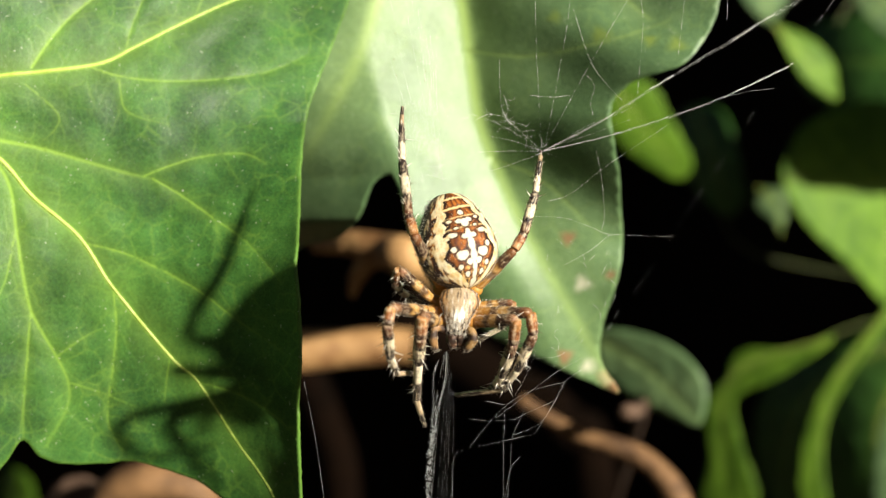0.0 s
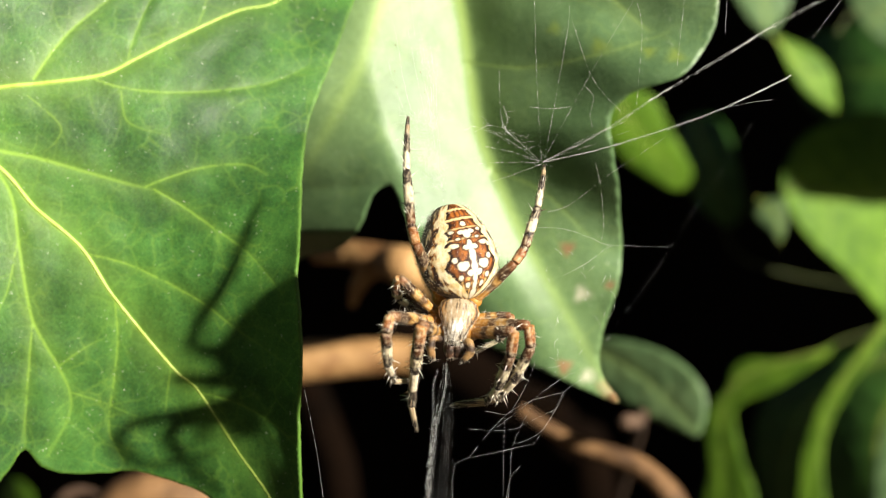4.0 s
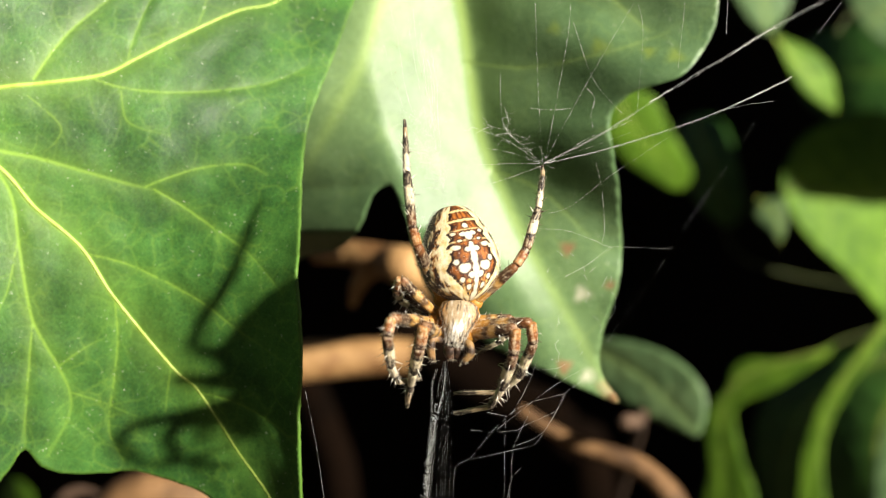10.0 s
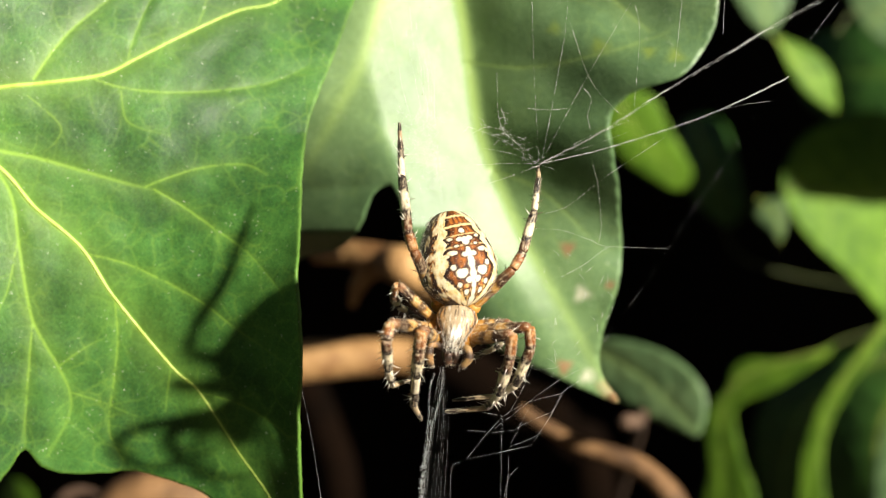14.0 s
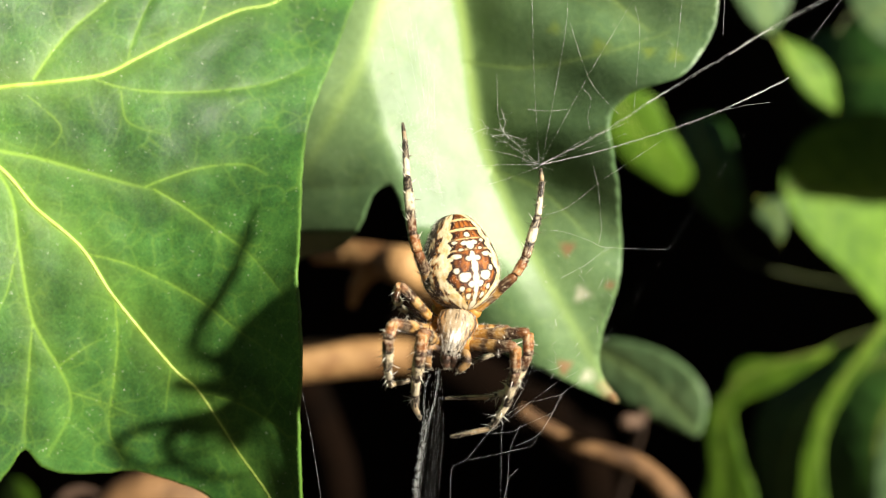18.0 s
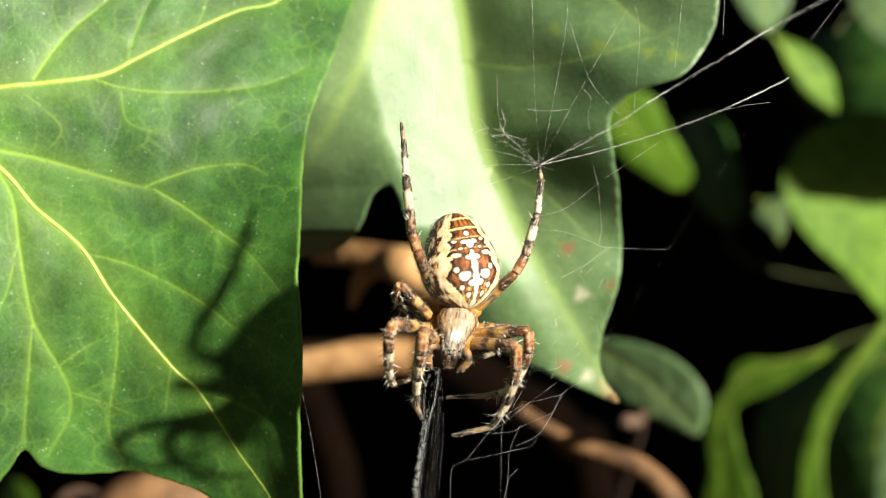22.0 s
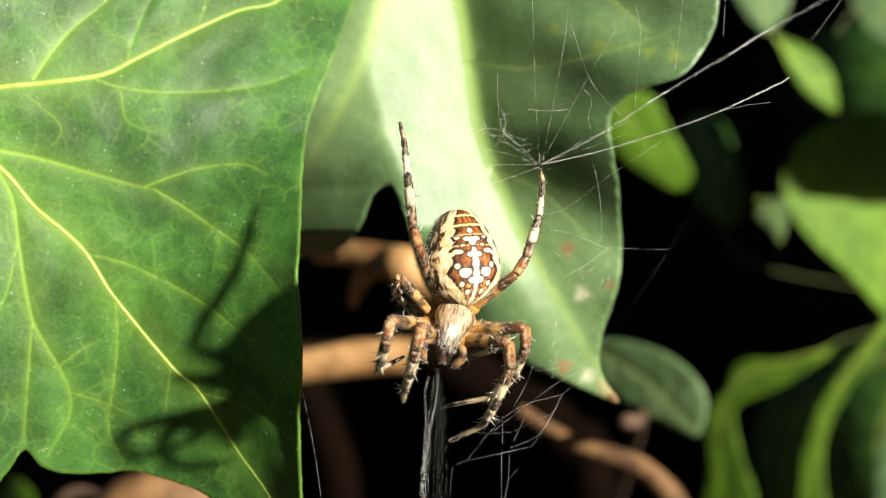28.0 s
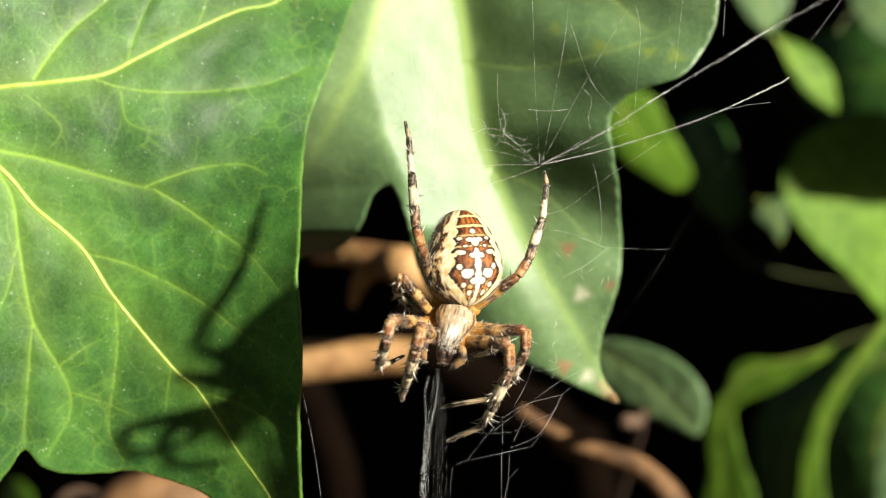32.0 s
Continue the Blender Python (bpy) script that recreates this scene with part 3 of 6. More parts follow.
def vine(pts, r0, r1, label):
    top = tagged(new("ivy_vine"), label, "vine", "ivy stems")
    top.location = (0, 0, HEIGHT)
    line = curve_through(pts, 10)
    n = len(line)
    s = Shape()
    s.tube(line, [(r0 + (r1 - r0) * i / (n - 1)) * (1 + 0.15 * noise.noise((i * 0.3, r0, 2))) for i in range(n)], 12)
    part("stem", s, BARK, top)
    for i in range(4, n - 3, 5):
        s = Shape()
        s.blob(line[i], (r0 * 1.25, r0 * 1.25, r0 * 0.8), 6, 10)
        part("node", s, BARK, top)
    return top


def stalk(leaf, pts, r=0.4):
    """The stalk from a leaf's base to the vine."""
    back = POSES[leaf].inverted()
    s = Shape()
    line = curve_through(pts, 8)
    s.tube([back @ V(p) * 1000 for p in line], [r] * len(line), 8)
    part("petiole", s, STALK, leaf, "green leaf stalk")


vine([(-62, 205, -600), (-60, 212, -300), (-66, 210, -60), (-62, 214, 30), (-50, 230, 75), (-20, 250, 88), (30, 270, 95)], 3.2, 2.0, "brown woody ivy stem behind the large leaf")
vine([(265, 720, -600), (261, 710, -250), (269, 725, 0), (261, 730, 120), (245, 750, 220)], 5, 3.5, "brown woody ivy stem beside the far leaves")
vine([(-55, 260, 20), (-20, 300, 25), (0, 420, 32), (10, 560, 34), (24, 640, 36)], 1.6, 1.4, "thin ivy runner behind the leaves")
stalk(big_leaf, [(-53.88, 167, 14.9), (-63.16, 185, 16.19), (-73.15, 205, 16.89)])
stalk(mid_leaf, [(-0.96, 202, 44.25), (-1.35, 208, 54.81), (-3.74, 249, 78.38)])
stalk(leaf_b1, [(65.43, 636, 54.56), (55.82, 638, 59.09), (24, 640, 36)])
stalk(leaf_b11, [(123.34, 735, 12.31), (144.99, 763, -7.56), (220.3, 753, -22.9), (265, 722, -40)])
stalk(leaf_b6, [(123.2, 590.6, 19.6), (135, 640, 24), (172.47, 715, 26.91), (208.59, 713, 27.05), (268, 724, 10)])
stalk(leaf_b2, [(151.76, 638, 83.08), (173.19, 653, 93.96), (264, 728, 70)])
stalk(leaf_b7, [(121.94, 636, 116.9), (137.48, 653, 134.13), (259, 732, 130)])
stalk(leaf_b8, [(188.98, 708, 121.23), (200.86, 703, 127.58), (261, 730, 120)])
for leaf, z in ((leaf_b3, -10), (leaf_b4, -80), (leaf_b4b, -40), (leaf_b10, 60)):
    stalk(leaf, [(267, 722, z), (235, 700, z - 3), {leaf_b3: (206.22, 666, 25.27), leaf_b4: (199.97, 653, -57.8), leaf_b4b: (145.34, 567, -36.63), leaf_b10: (289.76, 703, 81.93)}[leaf]])
stalk(leaf_b4c, [(121.51, 559, -38.02), (152.45, 623, -33.85), (184.9, 663, -31.5), (267, 722, -30)])
stalk(leaf_b5, [(31.53, 375, -19.35), (21.84, 363, -3.6), (8.86, 393, 18.94), (0, 420, 32)])
stalk(leaf_b12, [(166.4, 568, -58), (190, 600, -60), (230, 680, -62), (267, 722, -62)])
stalk(leaf_b13, [(246.8, 635, 70), (258, 680, 78), (262, 728, 85)])
stalk(leaf_b9, [(-176.94, 636, -85.64), (-133.55, 463, -40.98), (-62, 210, -30)])


# ---- twigs and ground ----
def twig(pts, r0, r1, material, label):
    """A dry stem with a few knots."""
    line = curve_through(pts, 8)
    n = len(line)
    top = tagged(new("twig"), label, "twig", "twigs under the ivy")
    top.location = (0, 0, HEIGHT)
    radius = [(r0 + (r1 - r0) * i / (n - 1)) * (1 + 0.16 * noise.noise((i * 0.13, r0, pts[0][0]))) for i in range(n)]
    s = Shape()
    s.tube(line, radius, 14)
    part("stem", s, material, top)
    rnd = random.Random(n + int(pts[0][0]))
    for _ in range(2):
        i = rnd.randrange(2, n - 2)
        s = Shape()
        d = Vector((rnd.uniform(-1, 1), -0.8, rnd.uniform(-1, 1))).normalized()
        s.blob(line[i] + d * radius[i] * 0.75, (radius[i] * 0.5, radius[i] * 0.4, radius[i] * 0.45), 8, 10)
        part("knot", s, material, top)
    return top


twig([(-43.92, 363, -26.55), (-30.27, 363, -24.69), (-20.35, 363, -23.94), (-11.66, 363, -23.45), (-6.7, 363, -23.7)], 4.5, 4.0, TWIG, "pale tan dry twig in sun")
twig([(-25.88, 338, -1.27), (-19.45, 327, -0.78), (-11.41, 321, -2.3), (-5.33, 318, -4.24), (1.99, 363, -9.8)], 1.6, 5.2, TWIG, "pale tan dry twig in sun")
twig([(-12.81, 323, -2.76), (-15.44, 325, -5.22), (-17.32, 329, -8.32), (-18.21, 333, -11.27)], 2.6, 0.8, TWIG, "short side shoot of the dry twig")
twig([(16.1, 340, -33.1), (23, 338, -37.4), (28.5, 336, -40.2), (34.5, 334, -41.8), (38.7, 333, -43.4), (43, 331, -46.4), (46.5, 329, -51.4), (47.6, 327, -56)], 1.3, 3.0, TWIG_BROWN, "brown dry twig in half shade")
# the brown twig's dim upper part and a stem, shade put into their colour
twig([(-21.9, 763, -31.03), (4.17, 763, -51.89), (30.25, 763, -68.84), (56.33, 763, -85.79), (71.97, 763, -145.77), (77.19, 763, -604.73)], 13, 9, TWIG_SHADE, "twig coloured near-black in place of shade")
twig([(-66.24, 763, -57.11), (-54.5, 763, -83.19), (-45.37, 763, -124.91), (-40.16, 763, -276.16), (-37.55, 763, -604.73)], 9, 9, TWIG_SHADE, "twig coloured near-black in place of shade")
twig([(-76, 366, -78), (-73, 364, -58.5), (-67, 362, -53.8), (-60, 361, -53.4), (-53.5, 363, -57.5), (-51, 366, -80)], 4.4, 4.8, TWIG_BROWN, "brown dry stem under the leaf")
twig([(-92, 386, -84), (-89, 384, -63), (-85, 383, -58.5), (-81, 384, -62), (-80, 386, -84)], 3.4, 3.4, BARK, "grey-brown dry stem under the leaf")
twig([(31.17, 285, -29.81), (35, 303, -32), (54.43, 463, -52.85), (71.97, 763, -145.77)], 1.5, 1.2, BARK, "short brown twig stub beside the leaf")

s = Shape()
n, rows = 160, 64
verts, faces = [], []
for i in range(n + 1):
    x = -1200 + 2400 * i / n
    ends = max(0.0, min(1.0, (1200 - abs(x)) / 160))
    # added wing: out of view the bank juts forward to block the sun
    fall = max(0.0, min(1.0, (x - 262) / 26))
    for j in range(rows + 1):
        over = max(0.0, (j - 40) / (rows - 40))           # beyond the brow the bank slopes back to the ground
        z = 1500 * (j / 40 if j <= 40 else 1 - over ** 1.5)
        wob = 25 * noise.noise((x * 0.01, z * 0.01, 0)) + 8 * noise.noise((x * 0.05, z * 0.05, 4))
        verts.append((x, 2100 + wob * (1 - fall) - 1180 * fall + 1900 * over, z * (ends if over or fall else 1) + over * (1 - over) * 160 * noise.noise((x * 0.004, over * 5, 2))))
for i in range(n):
    for j in range(rows):
        a, b = i * (rows + 1) + j, (i + 1) * (rows + 1) + j
        faces.append((a, b, b + 1, a + 1))
s.add(verts, faces, (1, 1, 1))
tagged(part("backdrop", s, SHADE_SOIL, None), "added earth bank behind the ivy, coloured near-black for shade", "bank", kind="structure")
s = Shape()
s.add([(-40000, -40000, 0), (40000, -40000, 0), (40000, 40000, 0), (-40000, 40000, 0)], [(0, 1, 2, 3)], (1, 1, 1))
tagged(part("ground", s, GROUND, None), "brown soil ground", "ground", kind="structure")

# ---- spider ----
spider = tagged(new("garden_spider"), "brown and cream garden spider hanging head down in its web", "spider")
spider.location = V((1.47, 148, -4.15))
BROWN, DARK = (0.11, 0.030, 0.007), (0.016, 0.007, 0.004)


def blend(a, b, t):
    t = max(0.0, min(1.0, t))
    return tuple(x + (y - x) * t for x, y in zip(a, b))


def spot(w, s, w0, s0, rw, rs):
    d = math.hypot((w - w0) / rw, (s - s0) / rs) + 0.22 * noise.noise((w * 9, s * 16, 2)) + 0.12 * noise.noise((w * 24, s * 40, 6))
    return max(0.0, min(1.0, (1.12 - d) / 0.22))


# white marks on the back: angle from the midline, way along, half sizes
MARKS = ((0.0, 0.05, 0.17, 0.055), (0.0, 0.13, 0.075, 0.07), (0.0, 0.22, 0.065, 0.06), (0.0, 0.33, 0.095, 0.07), (0.0, 0.44, 0.10, 0.08),
         (0.0, 0.55, 0.075, 0.06), (0.0, 0.67, 0.13, 0.045), (0.29, 0.35, 0.165, 0.050), (0.48, 0.417, 0.075, 0.030), (0.13, 0.27, 0.085, 0.034),
         (0.40, 0.23, 0.075, 0.028), (0.24, 0.15, 0.08, 0.030), (0.13, 0.530, 0.09, 0.026), (0.45, 0.560, 0.16, 0.024), (0.62, 0.535, 0.09, 0.026),
         (0.16, 0.690, 0.13, 0.022), (0.46, 0.702, 0.10, 0.016), (0.0, 0.775, 0.11, 0.024), (0.30, 0.625, 0.07, 0.012))


def abdomen_colour(w, s):
    """w: the angle from the back's midline; s: 0 at the front, 1 behind."""
    rag = noise.noise((w * 9, s * 15, 5)), noise.noise((w * 20, s * 34, 9))
    a = abs(w) + 0.02 * rag[1]
    side = float(np.interp(s, (0, 0.1, 0.2, 0.28, 0.35, 0.42, 0.47, 0.56, 0.62, 0.66, 0.705, 0.75, 0.78, 0.83, 0.86, 0.89, 0.92, 0.95, 1),
                           (0.10, 0.37, 0.53, 0.68, 0.80, 0.66, 0.58, 0.71, 0.60, 0.55, 0.68, 0.54, 0.49, 0.66, 0.58, 0.54, 0.60, 0.48, 0.35))) + 0.04 * rag[0]
    d = a - side
    if d > 0:                                      # cream flank, mottled and hairy lower down
        c = blend((0.74, 0.52, 0.22), (0.92, 0.82, 0.55), 0.6 + 1.4 * rag[0])
        lump = noise.noise((w * 5.0, s * 10.5, 3)) + 0.4 * rag[1]
        if d > 0.28:
            c = blend(c, (0.42, 0.17, 0.03), 9.0 * (-lump + 0.08) * min(1, (d - 0.28) * 7))
            c = blend(c, (0.04, 0.02, 0.012), 7.0 * (-lump - 0.12 + 0.6 * max(0, d - 0.38)))
        if d > 0.48:
            c = blend(c, (0.07, 0.05, 0.04), 2.2 * (d - 0.48) + 2.0 * noise.noise((w * 10, s * 22, 4)))
    else:
        c = blend(BROWN, (0.38, 0.125, 0.020), 0.50 + 1.7 * rag[0] + 0.25 * math.sin(s * 44 + 0.6))
        c = blend(DARK, c, -d / 0.13 - 0.60 + 0.4 * rag[1])
        if s < 0.26:
            c = blend(c, (0.70, 0.42, 0.14), 2.5 * noise.noise((w * 12, s * 30, 12)) + 0.25)
        if s > 0.58:                               # pale cross lines behind
            for s0, r, x in ((0.625, 0.010, 0.35), (0.735, 0.009, 0.4), (0.835, 0.013, 0.9), (0.935, 0.012, 0.8)):
                e = abs(s + 0.03 * a * a - s0 + 0.008 * rag[0]) / r
                c = blend(c, DARK, 0.9 * x * (2.2 - e) if e > 1 else 0)
                c = blend(c, (0.80, 0.60, 0.30), x * 2.0 * (1.15 - e))
    white = max(spot(a, s, m[0], m[1], m[2] * 0.92, m[3] * 0.92) for m in MARKS)
    if d < 0 and white < 1:
        c = blend(c, DARK, 0.85 * max(spot(a, s, m[0], m[1], m[2] + 0.045, m[3] + 0.012) for m in MARKS))
    return blend(c, blend((0.80, 0.72, 0.55), (0.72, 0.55, 0.29), (a - 0.35) * 2.5 + rag[0] if s > 0.5 else 0), white)


def abdomen_shape():
    front, back = Vector((0.70, 0.4, -0.52)), Vector((-0.80, 2.6, 8.14))
    axis = back - front
    ln = axis.length
    z = axis.normalized()
    x = Vector((1, 0, 0)) - z * z.x
    x.normalize()
    s, hair = Shape(), Shape()
    rings, segs = 150, 220
    verts, cols, faces = [], [], []
    roll = 0.38

    def radius(t):
        return 3.52 * (math.sin(math.pi * t ** 0.86) ** (0.62 - 0.24 * t)) * (1.0 - 0.10 * (t - 0.45) * 2) if 0 < t < 1 else 0.02
    for i in range(rings + 1):
        t = i / rings
        r = radius(t)
        for k in range(segs):
            a = 2 * math.pi * k / segs - math.pi       # 0: towards the lens
            w = a - roll
            w = (w + math.pi) % (2 * math.pi) - math.pi
            dip = 1 + 0.012 * noise.noise((a * 4, t * 9, 1))
            p = front + z * (t * ln) + x * math.sin(a) * r * dip + Vector((0, -1, 0)) * math.cos(a) * r * 0.82 * dip
            verts.append(p)
            cols.append(abdomen_colour(w, t))
    faces = [(i * segs + k, i * segs + (k + 1) % segs, (i + 1) * segs + (k + 1) % segs, (i + 1) * segs + k) for i in range(rings) for k in range(segs)]
    faces += [tuple(range(segs - 1, -1, -1)), tuple(rings * segs + k for k in range(segs))]
    s.add(verts, faces, cols)
    rnd = random.Random(3)
    for _ in range(2600):
        t, a = rnd.uniform(0.03, 0.97), rnd.uniform(-2.2, 2.2)
        if abs(a) < 1.0 and rnd.random() < 0.75:
            continue
        r = radius(t)
        out = x * math.sin(a) + Vector((0, -1, 0)) * math.cos(a) * 0.9
        p = front + z * (t * ln) + x * math.sin(a) * r + Vector((0, -1, 0)) * math.cos(a) * r * 0.82
        hair.spike(p, out + z * rnd.uniform(0.2, 1.0), rnd.uniform(0.14, 0.36), 0.012, (0.8, 0.75, 0.65))
    return s, hair


s, h = abdomen_shape()
abdomen = part("abdomen", s, VELVET, spider, "brown and orange abdomen with white cross and cream edges")
tagged(part("hair", h, HAIR, abdomen), kind="stuff")


def carapace_shape():
    s, hair = Shape(), Shape()
    a, b = Vector((0.21, 0.3, -0.26)), Vector((-0.51, -0.3, -4.48))
    ax = b - a
    n, segs = 80, 90
    verts, cols = [], []
    x = Vector((1, 0, 0)) - ax.normalized() * ax.normalized().x
    x.normalize()
    for i in range(n + 1):
        t = i / n
        w = float(np.interp(t, (0, 0.04, 0.12, 0.28, 0.45, 0.6, 0.8, 0.95, 1), (0.5, 1.0, 1.62, 1.90, 1.70, 1.28, 0.98, 0.80, 0.30)))
        for k in range(segs):
            g = 2 * math.pi * k / segs - math.pi
            hgt = 1.25 * (0.65 + 0.5 * t)
            p = a + ax * t + x * math.sin(g) * w + Vector((0, -1, 0)) * (math.cos(g) * min(w, hgt) * 0.9)
            verts.append(p)
            st = noise.noise((math.sin(g) * 9, t * 3, 1))
            x1 = math.sin(g) * w
            c = blend((0.40, 0.30, 0.18), (0.44, 0.21, 0.045), (abs(x1) - 0.9) * 1.4 + 0.8 * st)
            c = blend(c, (0.05, 0.03, 0.02), (abs(abs(x1) - w * 0.86) < 0.09) * 0.8)
            fine = noise.noise((x1 * 7, t * 5, 8))
            c = blend(c, (0.90, 0.88, 0.80), (0.10 + 1.5 * max(0.0, min(1.0, (0.75 - abs(x1)) * 3)) * max(0.0, min(1.0, (t - 0.35) * 4))) * (0.8 + 1.2 * st) + 1.0 * fine - 0.25)
            c = blend(c, (0.08, 0.055, 0.035), 3.3 * noise.noise((x1 * 8, t * 3, 18)) - 0.45)
            if math.cos(g) < 0.0:
                c = (0.34, 0.16, 0.035)
            cols.append(c)
    faces = [(i * segs + k, i * segs + (k + 1) % segs, (i + 1) * segs + (k + 1) % segs, (i + 1) * segs + k) for i in range(n) for k in range(segs)]
    faces += [tuple(range(segs - 1, -1, -1)), tuple(n * segs + k for k in range(segs))]
    s.add(verts, faces, cols)
    rnd = random.Random(5)
    for _ in range(700):
        t, g = rnd.uniform(0.1, 0.98), rnd.uniform(-1.3, 1.3)
        w = float(np.interp(t, (0, 0.28, 0.6, 1), (1.2, 1.8, 1.25, 0.75)))
        p = a + ax * t + x * math.sin(g) * w + Vector((0, -1, 0)) * math.cos(g) * 1.15 * (0.65 + 0.5 * t) * 0.86
        hair.spike(p, ax.normalized() + Vector((rnd.uniform(-0.3, 0.3), -0.35, 0)) + x * math.sin(g) * 0.4, rnd.uniform(0.3, 0.6), 0.018, (0.8, 0.75, 0.68))
    return s, hair


s, h = carapace_shape()
carapace = part("cephalothorax", s, CUTICLE, spider, "orange-brown front body with white hairs")
tagged(part("hair", h, HAIR, carapace), kind="stuff")
for ex, ey, r in ((-0.22, 0, 0.13), (0.22, 0, 0.13), (-0.18, -0.32, 0.11), (0.18, -0.32, 0.11), (-0.7, -0.1, 0.1), (0.7, -0.1, 0.1)):
    s = Shape()
    s.blob(((-0.51, -1.2, -4.13)[0] + ex, (-0.51, -1.2, -4.13)[1] + 0.25 * abs(ex), (-0.51, -1.2, -4.13)[2] + ey), (r, r, r), 6, 8)
    part("eye", s, EYE, carapace, "glossy dark eye")

BANDS = {  # colours along each segment: (up to, colour)
    "femur": ((0.30, (0.50, 0.25, 0.045)), (0.44, (0.10, 0.045, 0.014)), (0.60, (0.46, 0.26, 0.07)), (0.84, (0.05, 0.020, 0.008)), (1.0, (0.19, 0.070, 0.020))),
    "patella": ((0.35, (0.44, 0.20, 0.06)), (0.75, (0.26, 0.085, 0.018)), (1.0, (0.05, 0.018, 0.009))),
    "tibia": ((0.20, (0.11, 0.040, 0.014)), (0.34, (0.016, 0.009, 0.008)), (0.64, (0.86, 0.76, 0.53)), (1.0, (0.014, 0.009, 0.009))),
    "metatarsus": ((0.45, (0.86, 0.77, 0.56)), (1.0, (0.014, 0.009, 0.009))),
    "tarsus": ((0.45, (0.44, 0.32, 0.19)), (1.0, (0.022, 0.014, 0.012)))}
RADII = {"femur": (0.50, 0.64, 0.52), "patella": (0.52, 0.56, 0.52), "tibia": (0.52, 0.54, 0.44), "metatarsus": (0.40, 0.35, 0.31), "tarsus": (0.27, 0.25, 0.15)}


def segment_shape(name, length, girth, seed):
    s = Shape()
    rnd = random.Random(seed)
    r0, r1, r2 = [r * girth * 0.9 for r in RADII[name]]
    n = 44

    def rad(t):
        r = r0 + (r1 - r0) * t * 2 if t < 0.5 else r1 + (r2 - r1) * (t - 0.5) * 2
        return r * (1 - 0.22 * max(0, 1 - t / 0.06) ** 2 - 0.30 * max(0, (t - 0.94) / 0.06) ** 2) * (1 + 0.05 * noise.noise((t * 5, seed, 0)))

    def colour(t, a):
        tt = t + 0.05 * noise.noise((math.cos(a) * 2, math.sin(a) * 2, seed * 3.1 + t * 6))
        prev = BANDS[name][0][1]
        start = 0
        for end, c in BANDS[name]:
            if tt <= end:
                c = blend(prev, c, (tt - start) / 0.06)
                break
            prev, start = c, end
        streak = noise.noise((math.cos(a) * 3.5, math.sin(a) * 3.5, t * length * 0.9 + seed))
        fleck = noise.noise((math.cos(a) * 4, math.sin(a) * 4, t * length * 3 + seed * 2)) + 0.6 * noise.noise((math.cos(a) * 9, math.sin(a) * 9, t * length * 7 + seed * 4))
        calm = 0.55 if name == "femur" else 0.75 if name == "patella" else 0.75
        return blend(blend(c, DARK, calm * (streak * 1.3 + fleck * 0.8)), (0.74, 0.63, 0.44), calm * (-streak * 1.0 - fleck * 1.0))
    s.tube([(0, 0, length * i / n) for i in range(n + 1)], [rad(i / n) for i in range(n + 1)], 24, colour)
    count = {"femur": 6, "patella": 4, "tibia": 14, "metatarsus": 9, "tarsus": 0}[name]
    for _ in range(count):
        t, a = rnd.uniform(0.15, 0.95), rnd.uniform(0, 6.28)
        d = Vector((math.cos(a), math.sin(a), 0))
        s.spike(d * rad(t) * 0.8 + Vector((0, 0, t * length)), d + Vector((0, 0, rnd.uniform(0.2, 0.8))), rnd.uniform(0.6, 1.1) * girth, 0.056, (0.95, 0.92, 0.82) if rnd.random() < 0.7 else (0.12, 0.07, 0.04))
    for _ in range(int((40 if name == "tarsus" else 150) * length * girth / 2)):
        t, a = rnd.uniform(0.05, 1.0), rnd.uniform(0, 6.28)
        d = Vector((math.cos(a), math.sin(a), 0))
        s.spike(d * rad(t) * 0.9 + Vector((0, 0, t * length)), d + Vector((0, 0, rnd.uniform(0.4, 1.6))), rnd.uniform(0.2, 0.42), 0.012, (0.7, 0.62, 0.5) if rnd.random() < 0.6 else (0.15, 0.1, 0.07))
    return s


def make_leg(hip, lengths, girth, seed, label):
    s = Shape()
    s.blob((0, 0, 0), (0.85 * girth, 0.7 * girth, 0.72 * girth), 8, 12, lambda th, ph: blend((0.46, 0.21, 0.035), (0.52, 0.28, 0.06), 0.5 + noise.noise((th, ph, seed))))
    leg = part("leg", s, CUTICLE, spider, label)
    leg.location = Vector(hip) / 1000
    pieces = {}
    for name, ln in zip(("femur", "patella", "tibia", "metatarsus", "tarsus"), lengths):
        pieces[name] = part(name, segment_shape(name, ln, girth, seed + ln), CUTICLE, leg)
    return pieces


leg_a = make_leg((-1.87, 0.6, -3.42), (4.31, 2.05, 3.27, 4.01, 3.03), 1.12, 1, "front leg, brown and cream banded, bent down")
leg_b = make_leg((-2.38, 1, -2.42), (7.15, 1.68, 3.79, 3.61, 3.62), 1.0, 2, "second leg, brown and cream banded, bent down")
leg_c = make_leg((-2.08, 1.6, -1.73), (5.26, 1.34, 2.63, 2.30, 1.27), 0.85, 3, "short third leg, folded")
leg_d = make_leg((-1.57, 2.5, -0.43), (6.86, 1.86, 6.70, 4.53, 2.38), 0.95, 4, "hind leg, banded, stretched up along the web")
leg_e = make_leg((0.97, 0.8, -3.53), (5.17, 2.4, 4.45, 3.14, 4.05), 1.05, 5, "front leg, brown and cream banded, bent down")
leg_f = make_leg((1.19, 1.3, -2.74), (5.82, 2.02, 4.18, 3.03, 4.47), 1.0, 6, "second leg, brown and cream banded, bent down")
leg_g = make_leg((1.29, 1.6, -2.14), (3.47, 1.58, 2, 2.5, 2.18), 0.72, 7, "short third leg, folded")
